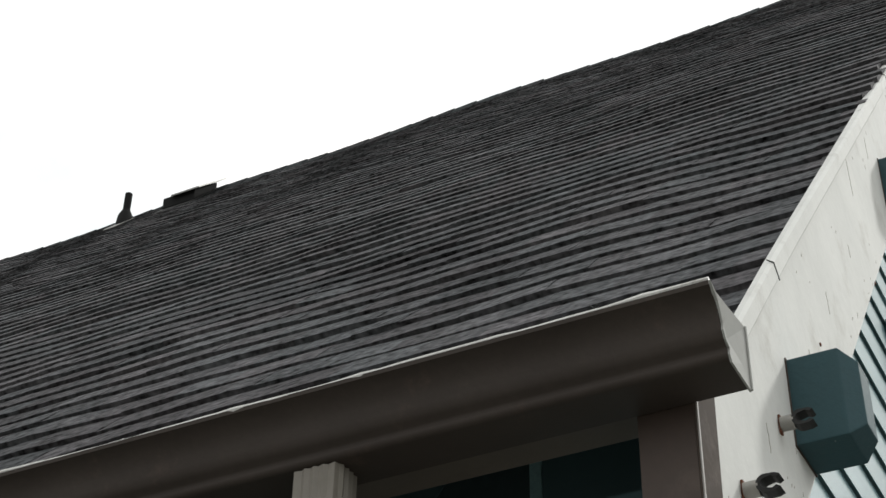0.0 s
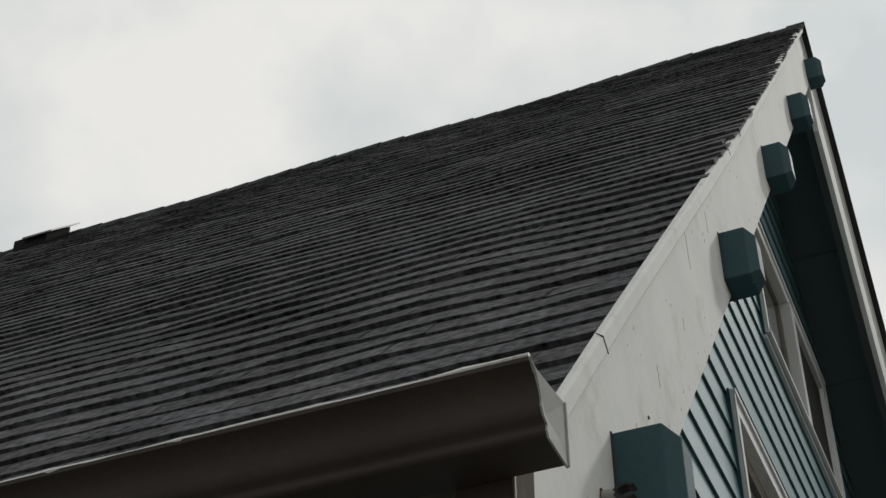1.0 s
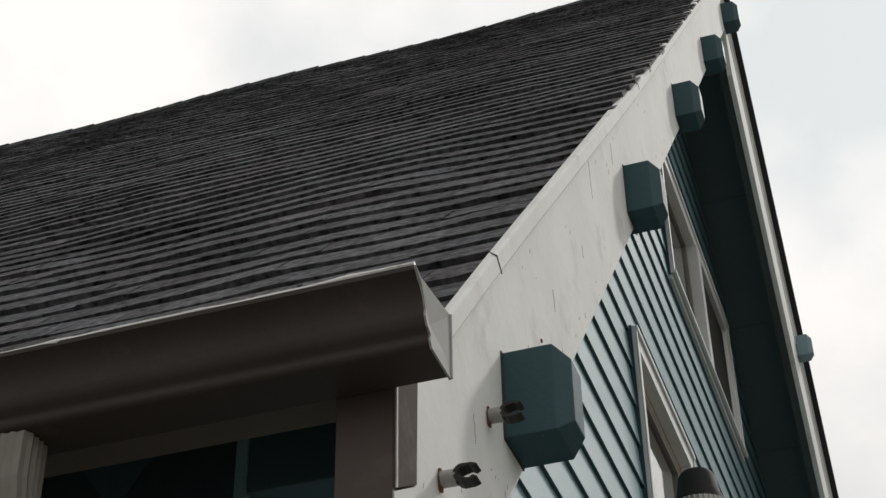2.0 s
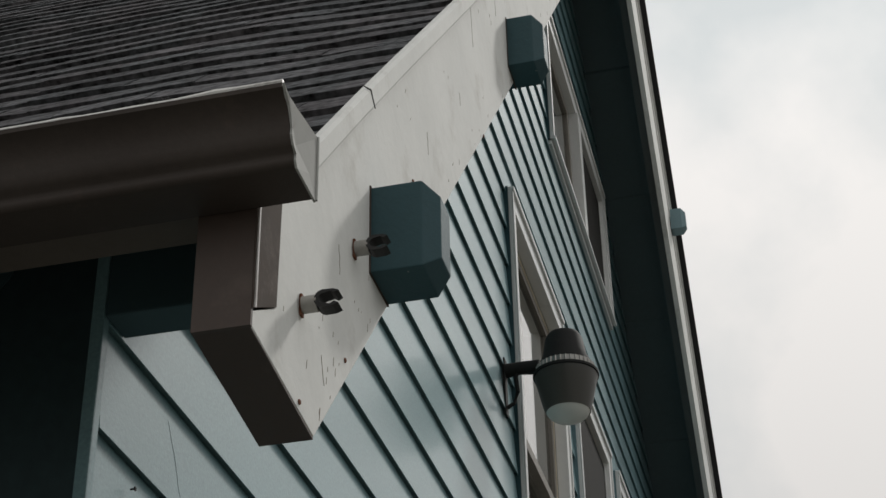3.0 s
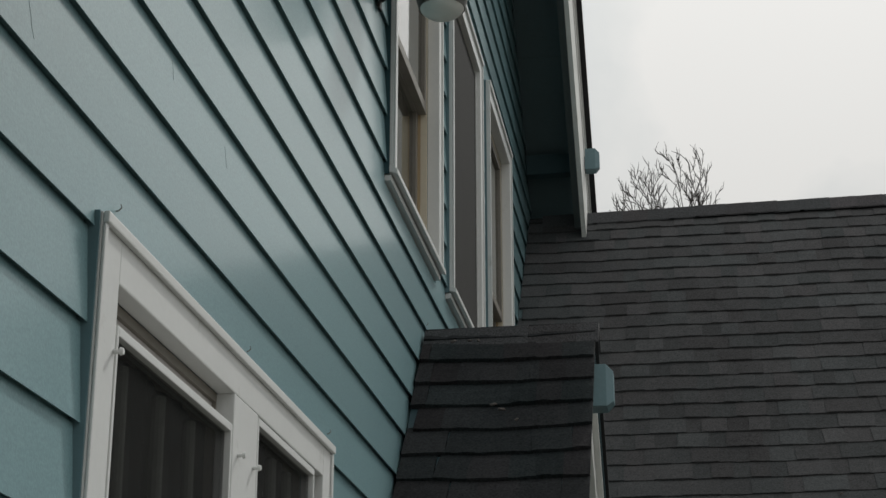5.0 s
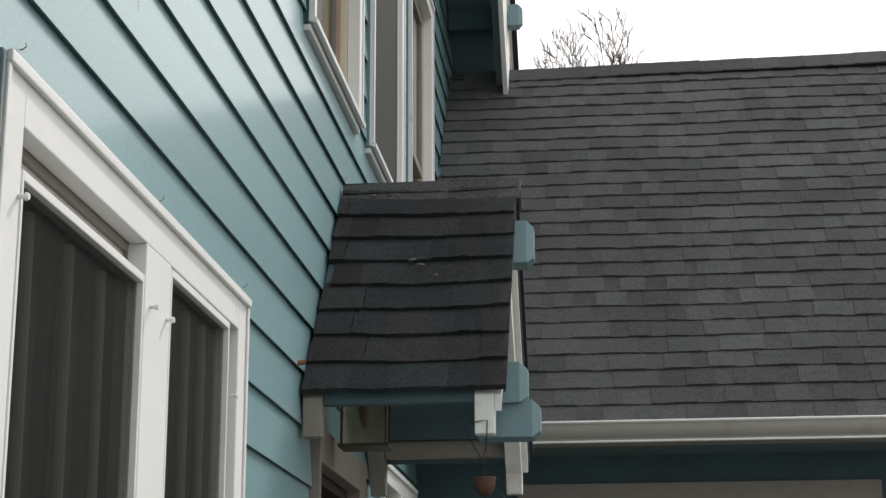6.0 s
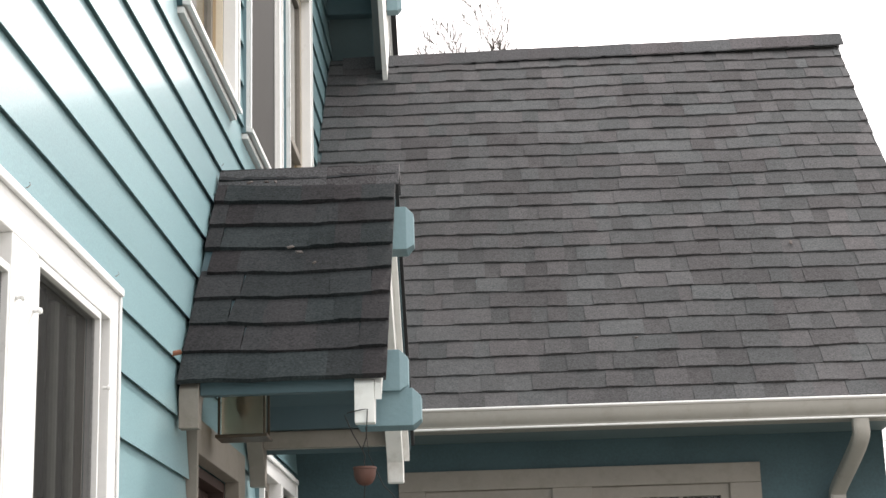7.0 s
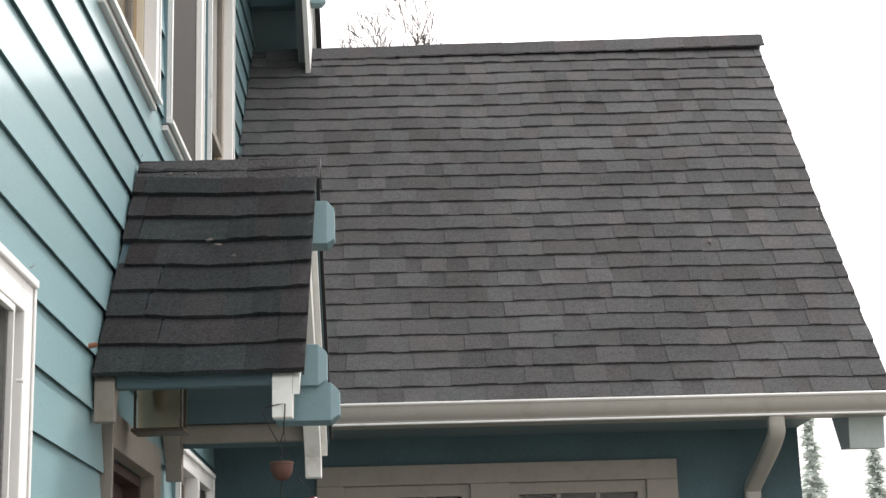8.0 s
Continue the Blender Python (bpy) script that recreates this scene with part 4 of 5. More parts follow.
part("bulb", Solid().lathe([(0.012, 0), (0.028, 0.05), (0.026, 0.075), (0.01, 0.095)], (lx, ly, 2.44), 14), GUTTER_WHITE, lan, smooth=True)
part("bracket", Solid().tube([(0.01, ly, 2.56), (0.05, ly, 2.645), (lx, ly, 2.631)], 0.007, 8), BRASS, lan)

# door
door = thing("door_1", (0, 4.18, 0.45), "dark red-brown door in a cream casing", "door", kind="structure")
dc = Solid()
dc.box(-0.02, 0.035, 3.695, 3.722, 0.45, 2.42)
dc.box(-0.02, 0.035, 4.59, 4.75, 0.45, 2.42)
dc.box(-0.02, 0.035, 3.722, 4.59, 2.30, 2.42)
part("casing", dc, CREAM, door, "cream door casing", bevel=0.003)
dj = Solid()
dj.box(-0.14, -0.021, 3.70, 3.765, 0.45, 2.295)
dj.box(-0.14, -0.021, 4.565, 4.59, 0.45, 2.295)
dj.box(-0.14, -0.021, 3.765, 4.565, 2.26, 2.295)
part("jamb", dj, DOORWOOD, door)
leaf = part("door_leaf", Solid().box(-0.12, -0.08, 3.762, 4.563, 0.46, 2.258), DOORWOOD, door, bevel=0.003)
pn = Solid()
for za, zb in ((0.6, 1.2), (1.35, 2.1)):
    for ya, yb in ((3.86, 4.12), (4.20, 4.46)):
        pn.box(-0.082, -0.072, ya, yb, za, zb)
part("panel", pn, DOORWOOD, leaf, bevel=0.006)
alone("step", Solid().box(0.0, 0.9, 3.5, 4.9, 0.0, 0.28), CONCRETE, "grey concrete step below the side door", "step", bevel=0.01)

# hanging clay pot and red feeder
POT = [(0.010, 0.0), (0.018, 0.003), (0.026, 0.010), (0.032, 0.022), (0.0355, 0.036), (0.036, 0.050), (0.038, 0.051), (0.038, 0.058), (0.032, 0.058), (0.029, 0.03), (0.01, 0.015)]
pot = thing("hanging_pot", (0.61, 3.47, 2.14), "small terracotta pot hung on a wire under the porch", "flower pot")
part("bowl", Solid().lathe(POT, (0.61, 3.47, 2.148), 20), CLAY, pot, smooth=True)
part("hook_wire", Solid().tube([(0.603, 3.47, 2.262), (0.575, 3.465, 2.31), (0.549, 3.46, 2.372), (0.56, 3.46, 2.380), (0.60, 3.46, 2.388), (0.622, 3.46, 2.390), (0.617, 3.465, 2.30), (0.603, 3.47, 2.262), (0.612, 3.47, 2.24), (0.608, 3.47, 2.222), (0.612, 3.47, 2.20)], 0.0020, 6), LAMPDARK, pot)
part("chain", Solid().tube([(0.61, 3.47, 2.148), (0.606, 3.47, 2.10), (0.612, 3.47, 2.05)], 0.0018, 6), LAMPDARK, pot)
part("lower_bowl", Solid().lathe(POT, (0.612, 3.47, 2.0), 20), CLAY, pot, smooth=True)
feed = thing("bird_feeder", (0.70, 3.60, 1.999), "small red hanging bird feeder", "feeder")
part("cap", Solid().lathe([(0.022, 0), (0.022, 0.02), (0.012, 0.03)], (0.70, 3.60, 2.075), 16), RED, feed, smooth=True)
part("bottle", Solid().lathe([(0.018, 0), (0.018, 0.075)], (0.70, 3.60, 1.999), 16), LENS, feed, smooth=True)
part("hanger", Solid().tube([(0.70, 3.60, 2.104), (0.69, 3.60, 2.13), (0.66, 3.58, 2.16), (0.62, 3.52, 2.25), (0.612, 3.50, 2.34)], 0.0014, 6), LAMPDARK, feed)

# ---- wing ----
WG = WING
wy, wx = WG["wall_y"], WG["wall_x"]
eave_y, ridge_y = WG["eave_y"], WG["ridge_y"]
wing_far = 2 * ridge_y - eave_y
gl = (0.525, 2.349, 1.2, 2.562)     # the wide window unit
outer, inner = [(0.0, 0.0), (wx, 0.0), (wx, 2.95), (0.0, 2.95)], [(gl[0], gl[2]), (gl[1], gl[2]), (gl[1], gl[3]), (gl[0], gl[3])]
ww = Solid().add([(x, y, z) for y in (wy, wy + 0.14) for ring in (outer, inner) for x, z in ring],
                 [f for i, j in ((0, 1), (1, 2), (2, 3), (3, 0)) for f in ((i, j, 4 + j, 4 + i), (8 + i, 12 + i, 12 + j, 8 + j), (i, 8 + i, 8 + j, j), (4 + i, 4 + j, 12 + j, 12 + i))])
wall_wing = alone("wall_wing", ww, STUCCO, "teal wall of the side wing, darkened for eave shade", "wall", kind="structure")
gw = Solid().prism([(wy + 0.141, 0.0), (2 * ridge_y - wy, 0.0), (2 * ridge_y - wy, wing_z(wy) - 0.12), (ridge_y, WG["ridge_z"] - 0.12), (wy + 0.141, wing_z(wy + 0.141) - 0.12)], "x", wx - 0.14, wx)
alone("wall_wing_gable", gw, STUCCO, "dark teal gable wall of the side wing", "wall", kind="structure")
wd = Solid().prism([(eave_y + 0.02, wing_z(eave_y + 0.02) - 0.02), (ridge_y, WG["ridge_z"] - 0.02), (wing_far, wing_z(wing_far) - 0.02), (wing_far, wing_z(wing_far) - 0.11), (ridge_y, WG["ridge_z"] - 0.11), (eave_y + 0.02, wing_z(eave_y + 0.02) - 0.07)], "x", 0.003, WG["right"] - 0.02)
roof_wing = alone("roof_wing", wd, SOFFIT, "grey asphalt shingle roof of the side wing", "roof", kind="structure")
part("soffit", Solid().box(0.003, wx, eave_y + 0.115, wy - 0.001, 2.705, 2.725), SOFFIT, roof_wing)
part("fascia", Solid().box(0.003, WG["right"] - 0.02, eave_y + 0.086, eave_y + 0.112, 2.70, 2.80), GUTTER_WHITE, roof_wing)
part("rake_board", Solid().prism([(eave_y + 0.10, 2.73), (eave_y + 0.10, wing_z(eave_y + 0.10) - 0.112), (ridge_y, WG["ridge_z"] - 0.112), (ridge_y, WG["ridge_z"] - 0.34), (eave_y + 0.30, 2.565), (eave_y + 0.13, 2.55)], "x", 3.15, WG["right"] - 0.025), PALE_TEAL, roof_wing, "pale boxed rake", bevel=0.004)

win = thing("window_7", ((gl[0] + gl[1]) / 2, wy, gl[2]), "wide cream window unit with small panes", "window", kind="structure")
fr = Solid()
fr.box(gl[0], gl[1], wy - 0.03, wy + 0.12, gl[3] - 0.10, gl[3])
fr.box(gl[0], 0.66, wy - 0.03, wy + 0.12, gl[2], gl[3] - 0.10)
fr.box(1.30, 1.50, wy - 0.03, wy + 0.12, gl[2], gl[3] - 0.10)
fr.box(2.19, gl[1], wy - 0.03, wy + 0.12, gl[2], gl[3] - 0.10)
part("window_frame", fr, CREAM, win, "cream painted casing", bevel=0.004)
for a, b in ((0.66, 1.30), (1.50, 2.19)):
    sf = Solid()
    sf.box(a, b, wy - 0.01, wy + 0.03, 2.402, 2.461)
    sf.box(a, a + 0.045, wy - 0.01, wy + 0.03, gl[2], 2.402)
    sf.box(b - 0.045, b, wy - 0.01, wy + 0.03, gl[2], 2.402)
    for k in (1, 2):
        xm = a + 0.045 + (b - a - 0.09) * k / 3
        sf.box(xm - 0.01, xm + 0.01, wy - 0.005, wy + 0.025, gl[2], 2.402)
    for k in (1, 2, 3):
        zm = gl[2] + (2.402 - gl[2]) * k / 4
        sf.box(a + 0.045, b - 0.045, wy - 0.004, wy + 0.024, zm - 0.01, zm + 0.01)
    s = part("sash", sf, CREAM, win)
    pane = part("pane", Solid().box(a + 0.045, b - 0.045, wy + 0.006, wy + 0.011, gl[2], 2.402), GLASS, s)
    pane.visible_shadow = False
for a, b in ((0.66, 1.30), (1.50, 2.19)):
    part("curtain", Solid().box(a + 0.02, b - 0.02, wy + 0.034, wy + 0.038, gl[2], 2.43), DRYLEAF, win, "dull brown curtain behind the panes")
# dark sheet in place of the unlit room behind the panes
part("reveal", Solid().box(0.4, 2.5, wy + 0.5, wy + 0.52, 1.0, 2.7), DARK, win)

wgut = thing("gutter", (3.4, eave_y, 2.70), "cream metal gutter along the wing's eave", "gutter")
o = eave_y
wp = [(o + 0.085, 2.80), (o + 0.085, 2.702), (o + 0.012, 2.702), (o + 0.008, 2.712), (o + 0.006, 2.724), (o - 0.004, 2.735), (o - 0.012, 2.75), (o - 0.016, 2.77), (o - 0.018, 2.79), (o - 0.021, 2.793), (o - 0.021, 2.802), (o - 0.008, 2.802), (o - 0.008, 2.797),
      (o - 0.013, 2.79), (o - 0.011, 2.77), (o - 0.007, 2.752), (o + 0.001, 2.738), (o + 0.011, 2.727), (o + 0.014, 2.712), (o + 0.017, 2.706), (o + 0.081, 2.706), (o + 0.081, 2.80)]
part("trough", Solid().prism(wp, "x", 0.004, 3.42), GUTTER_WHITE, wgut, smooth=True)
# lip and bead are whiter than the trough: highlights put into the colour
part("rolled_lip", Solid().tube([(0.006, o - 0.016, 2.803), (1.7, o - 0.016, 2.804), (3.42, o - 0.016, 2.803)], 0.0065, 8), TRIM, wgut, "rolled lip, whitened as a highlight", smooth=True)
part("lower_bead", Solid().tube([(0.006, o + 0.004, 2.709), (1.7, o + 0.004, 2.710), (3.42, o + 0.004, 2.709)], 0.0055, 8), TRIM, wgut, smooth=True)
part("end_plate", Solid().prism([(o + 0.08, 2.80), (o + 0.08, 2.706), (o + 0.015, 2.706), (o - 0.012, 2.76), (o - 0.017, 2.80)], "x", 3.4205, 3.424), GUTTER_WHITE, wgut)
spout = Solid()
path = [(2.778, o + 0.035, 2.71), (2.778, o + 0.036, 2.665)]
for k in range(15):
    f = k / 14
    ease = f * f * (3 - 2 * f)
    path.append((2.780 - 0.062 * ease, o + 0.04 + (wy - 0.055 - o - 0.04) * ease, 2.645 - 0.26 * f - 0.05 * math.sin(math.pi * f) * (f - 0.3)))
path += [(2.716, wy - 0.055, 2.33), (2.716, wy - 0.055, 1.4), (2.716, wy - 0.055, 0.1)]
n = 16
oval = [(0.041 * math.copysign(abs(math.cos(t)) ** 0.5, math.cos(t)), 0.03 * math.copysign(abs(math.sin(t)) ** 0.5, math.sin(t))) for t in (2 * math.pi * (i + 0.5) / n for i in range(n))]
rows = []
for k, (x, y, z) in enumerate(path):
    before, after = path[max(k - 1, 0)], path[min(k + 1, len(path) - 1)]
    tilt = math.atan2(after[1] - before[1], before[2] - after[2])
    rows += [(x + u, y + v * math.cos(tilt), z + v * math.sin(tilt)) for u, v in oval]
spout.add(rows, [tuple(range(n))[::-1], tuple(range(len(rows) - n, len(rows)))] + [(j * n + i, j * n + (i + 1) % n, (j + 1) * n + (i + 1) % n, (j + 1) * n + i) for j in range(len(path) - 1) for i in range(n)])
part("downspout", spout, GUTTER_WHITE, wgut, "cream downspout with rounded elbows", smooth=True)

# ---- roof fittings on the far part of the main ridge ----
vy = PEAK_Y - 0.22
pipe = thing("vent_pipe", (-5.62, vy, roof_z(vy)), "dark plumbing vent pipe with a metal flashing", "vent pipe")
part("pipe", Solid().lathe([(0.028, -0.1), (0.028, 0.27)], (-5.62, vy, roof_z(vy)), 16), VENT, pipe, smooth=True)
part("collar", Solid().lathe([(0.075, -0.12), (0.055, 0.06), (0.032, 0.11)], (-5.62, vy, roof_z(vy)), 16), VENT, pipe, smooth=True)
part("flashing", Solid().prism([(vy - 0.16, roof_z(vy - 0.16) + 0.010), (vy + 0.04, roof_z(vy + 0.04) + 0.010), (vy + 0.04, roof_z(vy + 0.04) + 0.018), (vy - 0.16, roof_z(vy - 0.16) + 0.018)], "x", -5.67, -5.56), LAMPGREY, pipe)
vent = thing("roof_vent", (-5.0, vy, roof_z(vy)), "low dark box vent near the ridge", "roof vent")
part("hood", Solid().hexa([(-5.19, vy - 0.12, roof_z(vy - 0.12) + 0.02), (-4.92, vy - 0.12, roof_z(vy - 0.12) + 0.02), (-4.92, vy + 0.14, roof_z(vy + 0.14)), (-5.19, vy + 0.14, roof_z(vy + 0.14)),
                           (-5.19, vy - 0.12, roof_z(vy - 0.12) + 0.12), (-4.92, vy - 0.12, roof_z(vy - 0.12) + 0.12), (-4.92, vy + 0.14, roof_z(vy + 0.14) + 0.08), (-5.19, vy + 0.14, roof_z(vy + 0.14) + 0.08)]), VENT, vent, bevel=0.01)
part("lid", Solid().hexa([(-5.10, vy - 0.15, roof_z(vy - 0.15) + 0.124), (-4.86, vy - 0.15, roof_z(vy - 0.15) + 0.124), (-4.86, vy + 0.16, roof_z(vy + 0.16) + 0.080), (-5.10, vy + 0.16, roof_z(vy + 0.16) + 0.080), (-5.10, vy - 0.15, roof_z(vy - 0.15) + 0.138), (-4.86, vy - 0.15, roof_z(vy - 0.15) + 0.138), (-4.86, vy + 0.16, roof_z(vy + 0.16) + 0.095), (-5.10, vy + 0.16, roof_z(vy + 0.16) + 0.095)]), LAMPGREY, vent, "pale sheet metal lid")
part("flashing", Solid().prism([(vy - 0.2, roof_z(vy - 0.2) + 0.012), (vy + 0.15, roof_z(vy + 0.15) + 0.012), (vy + 0.15, roof_z(vy + 0.15) + 0.018), (vy - 0.2, roof_z(vy - 0.2) + 0.018)], "x", -5.22, -4.89), LAMPDARK, vent)


# ---- trees ----
def bare_tree(at, height, seed, name="bare_tree", spread=0.5, slim=0.55):
    rng, fine = random.Random(seed), random.Random(seed + 1)
    t = thing(name, at, "leafless winter tree behind the wing's roof", "tree")
    trunk, limbs, twigs = Solid(), Solid(), Solid()

    def grow(p, d, length, r, level):
        pts, rad = [p], [r]
        steps = 5 if level < 3 else 3
        bend = (0.03, 0.12, 0.2, 0.28, 0.34, 0.4)[level]
        for i in range(steps):
            d = (d + Vector((rng.uniform(-1, 1), rng.uniform(-1, 1), rng.uniform(-0.3, 0.6))) * bend).normalized()
            p = p + d * length / steps
            pts.append(p)
            rad.append(max(r * (1 - 0.5 * (i + 1) / steps), 0.008))
        (trunk, limbs, limbs, twigs, twigs, twigs)[level].tube(pts, rad, (10, 7, 5, 4, 3, 3)[level])
        if level > 3:
            # short sprigs at the tips
            for k in range(1, steps + 1):
                side = Vector((fine.uniform(-1, 1), fine.uniform(-1, 1), fine.uniform(-0.2, 0.8))).normalized()
                twigs.tube([pts[k], pts[k] + (d + side).normalized() * fine.uniform(0.06, 0.16)], [0.007, 0.003], 3)
        if level == 5 or (level == 4 and rng.random() < 0.35):
            return
        for i in range((8, 6, 5, 4, 3)[level]):
            k = rng.randint(2 if level else 3, steps)
            side = Vector((rng.uniform(-1, 1), rng.uniform(-1, 1), rng.uniform(0.0, 0.7))).normalized()
            grow(pts[k], (d + side * (spread + 0.25)).normalized(), length * (0.27 if level == 0 else rng.uniform(0.45, 0.68)), rad[k] * 0.62, level + 1)

    grow(Vector(at), Vector((0, 0, 1)), height * 0.62, height * 0.014, 0)
    # a slender crown
    for s in (trunk, limbs, twigs):
        s.v = [(at[0] + (x - at[0]) * slim, at[1] + (y - at[1]) * slim, z) for x, y, z in s.v]
    part("trunk", trunk, BARK, t, smooth=True)
    part("limb", limbs, BARK, t, smooth=True)
    part("twig", twigs, BARK, t)
    return t


def conifer(at, height, seed):
    rng = random.Random(seed)
    t = thing("conifer", at, "tall grey-green conifer in the hazy distance", "tree")
    part("trunk", Solid().tube([at, (at[0], at[1], at[2] + height)], [height * 0.008, 0.012], 8), HAZED_BARK, t, "trunk paled to suggest haze")
    crown = Solid()
    z = height * 0.15
    while z < height * 0.995:
        reach = (1 - z / height) ** 0.9 * height * 0.17 + 0.05
        for k in range(5):
            a = rng.uniform(0, 2 * math.pi)
            rr = reach * rng.uniform(0.3, 1.0) * (1.5 if rng.random() < 0.16 else 1.0)
            ca, sa = math.cos(a), math.sin(a)
            for j in range(9):
                u = (j + rng.random()) / 9 * rr
                c = Vector((at[0] + ca * u, at[1] + sa * u, at[2] + z + rng.uniform(-0.06, 0.06) - 0.25 * u + 0.2 * u * u / max(rr, 0.1)))
                w = 0.10 * rng.uniform(0.6, 1.4) + 0.05 * (1 - z / height)
                turn = a + rng.uniform(-0.9, 0.9)
                d = Vector((math.cos(turn), math.sin(turn), rng.uniform(-0.5, 0.1))) * w * 1.6
                e = Vector((-math.sin(turn), math.cos(turn), 0)) * w * 0.5
                crown.add([c - d, c + e + Vector((0, 0, -0.2 * w)), c + d * 1.2, c - e + Vector((0, 0, -0.2 * w)), c + Vector((0, 0, 0.25 * w))], [(0, 1, 4), (1, 2, 4), (2, 3, 4), (3, 0, 4), (3, 2, 1, 0)])
        z += height * 0.020
    part("crown", crown, SPRAY, t, "drooping needle sprays, paled to suggest haze")
    return t


bare_tree((1.25, 24.0, 0.0), 12.9, 38, spread=0.5, slim=0.8)
conifer((10.85, 40.0, 0.0), 7.5, 3)
conifer((12.45, 40.0, 0.0), 6.9, 8)
conifer((12.0, 44.0, 0.0), 6.2, 9)

# ---- clapboards, piece by piece ----
TOPZ = PEAK_Z - 0.16
HOLES = [(o[0] - 0.007, o[1] + 0.007, o[2] - (0.055 if o not in (W1, DOOR) else 0.02), o[3] + 0.001) for o in OPEN]
k = -13
while LINE + k * BOARD < TOPZ - 0.1:
    z0, z1 = LINE + k * BOARD, min(LINE + (k + 1) * BOARD, TOPZ)
    h0, h1 = (TOPZ - z0) / PITCH, (TOPZ - z1) / PITCH
    pieces = [(a, b, z0, z1, True) for a, b in spans(z0, z1, 0.0015, FAR_Y - 0.45, HOLES)]
    # the parts of a course above or below an opening
    for oa, ob_, oc, od in HOLES:
        if oc < z1 - 0.02 and od > z0 + 0.02:
            if od < z1 - 0.008:
                pieces.append((oa, ob_, od, z1, False))
            if oc > z0 + 0.008:
                pieces.append((oa, ob_, z0, oc, True))
    for a, b, za, zb, lip in pieces:
        h0, h1 = (TOPZ - za) / PITCH, (TOPZ - zb) / PITCH
        p = [max(a, PEAK_Y - h) for h in (h0, h1)] + [min(b, PEAK_Y + h) for h in (h0, h1)]
        if p[2] - p[0] < 0.01:
            continue
        p[1], p[3] = min(p[1], p[3]), max(p[1], p[3])
        slant = lambda z: 0.010 - 0.013 * (z - z0) / BOARD
        outline = [(slant(za), za), (slant(zb), zb), (-0.0115, zb), (-0.0115, za + 0.012), (slant(za) - 0.0018, za + 0.012), (slant(za) - 0.0018, za)] if lip else [(slant(za), za), (slant(zb), zb), (-0.0115, zb), (-0.0115, za)]
        n = len(outline)
        s = Solid()
        low = lambda z, i: p[i] + (p[i + 1] - p[i]) * (z - za) / (zb - za)
        s.add([(x, low(z, 0), z) for x, z in outline] + [(x, low(z, 2), z) for x, z in outline], [tuple(range(n)), tuple(range(n, 2 * n))[::-1]] + [(i, (i + 1) % n, n + (i + 1) % n, n + i) for i in range(n)])
        part("clapboard", s, SIDING, wall_east)
    k += 1


def crack(y, z, dy, dz, seed, width=0.0012):
    """A hairline split in a board's paint, running from (y, z) by (dy, dz)."""
    rng = random.Random(seed)
    s, row = Solid(), []
    for i in range(8):
        f = i / 7
        yy, zz = y + dy * f + rng.uniform(-0.003, 0.003), z + dz * f
        lift = 0.010 - 0.013 * (((zz - LINE) / BOARD) % 1.0)
        h = width * (1 - 0.6 * abs(2 * f - 1))
        row += [(lift - 0.002, yy - h, zz), (lift + 0.0004, yy - h, zz), (lift + 0.0004, yy + h, zz), (lift - 0.002, yy + h, zz)]
    s.add(row, [(3, 2, 1, 0), (28, 29, 30, 31)] + [(4 * j + i, 4 * j + (i + 1) % 4, 4 * j + 4 + (i + 1) % 4, 4 * j + 4 + i) for j in range(7) for i in range(4)])
    part("crack", s, SPLIT, wall_east)


for y, z, dy, dz in ((0.281, 2.895, 0.052, -0.118), (1.058, 3.09, 0.01, -0.045), (0.90, 3.24, 0.012, -0.06), (1.46, 3.06, 0.012, -0.05)):
    crack(y, z, dy, dz, int(1000 * y))

# ---- shingles ----
def tab_mesh(w, length, thick, lift, curl, seed):
    """One shingle lying on the slope: u along the course, v up the slope, its lower edge thick, a little curled and ragged."""
    rng = random.Random(seed)
    n = 3
    top, bot = [], []
    for i in range(n + 1):
        u = w * i / n
        c = 0.0 if i in (0, n) else curl * rng.uniform(-0.4, 0.4)
        dv = 0.0 if i in (0, n) else rng.uniform(-0.002, 0.002)
        top.append([(u, dv, thick + lift + c), (u, length * 0.5, thick * 0.8 + lift * 0.5), (u, length, 0.001)])
        bot.append((u, dv + 0.001, lift * 0.2 + c * 0.6))
    vs, fs = [], []
    for i in range(n + 1):
        vs += top[i] + [bot[i]]
    for i in range(n):
        a, b = 4 * i, 4 * (i + 1)
        fs += [(a, b, b + 1, a + 1), (a + 1, b + 1, b + 2, a + 2), (a + 3, b + 3, b, a)]
    fs += [(0, 1, 2, 3), (4 * n + 3, 4 * n + 2, 4 * n + 1, 4 * n)]
    return vs, fs


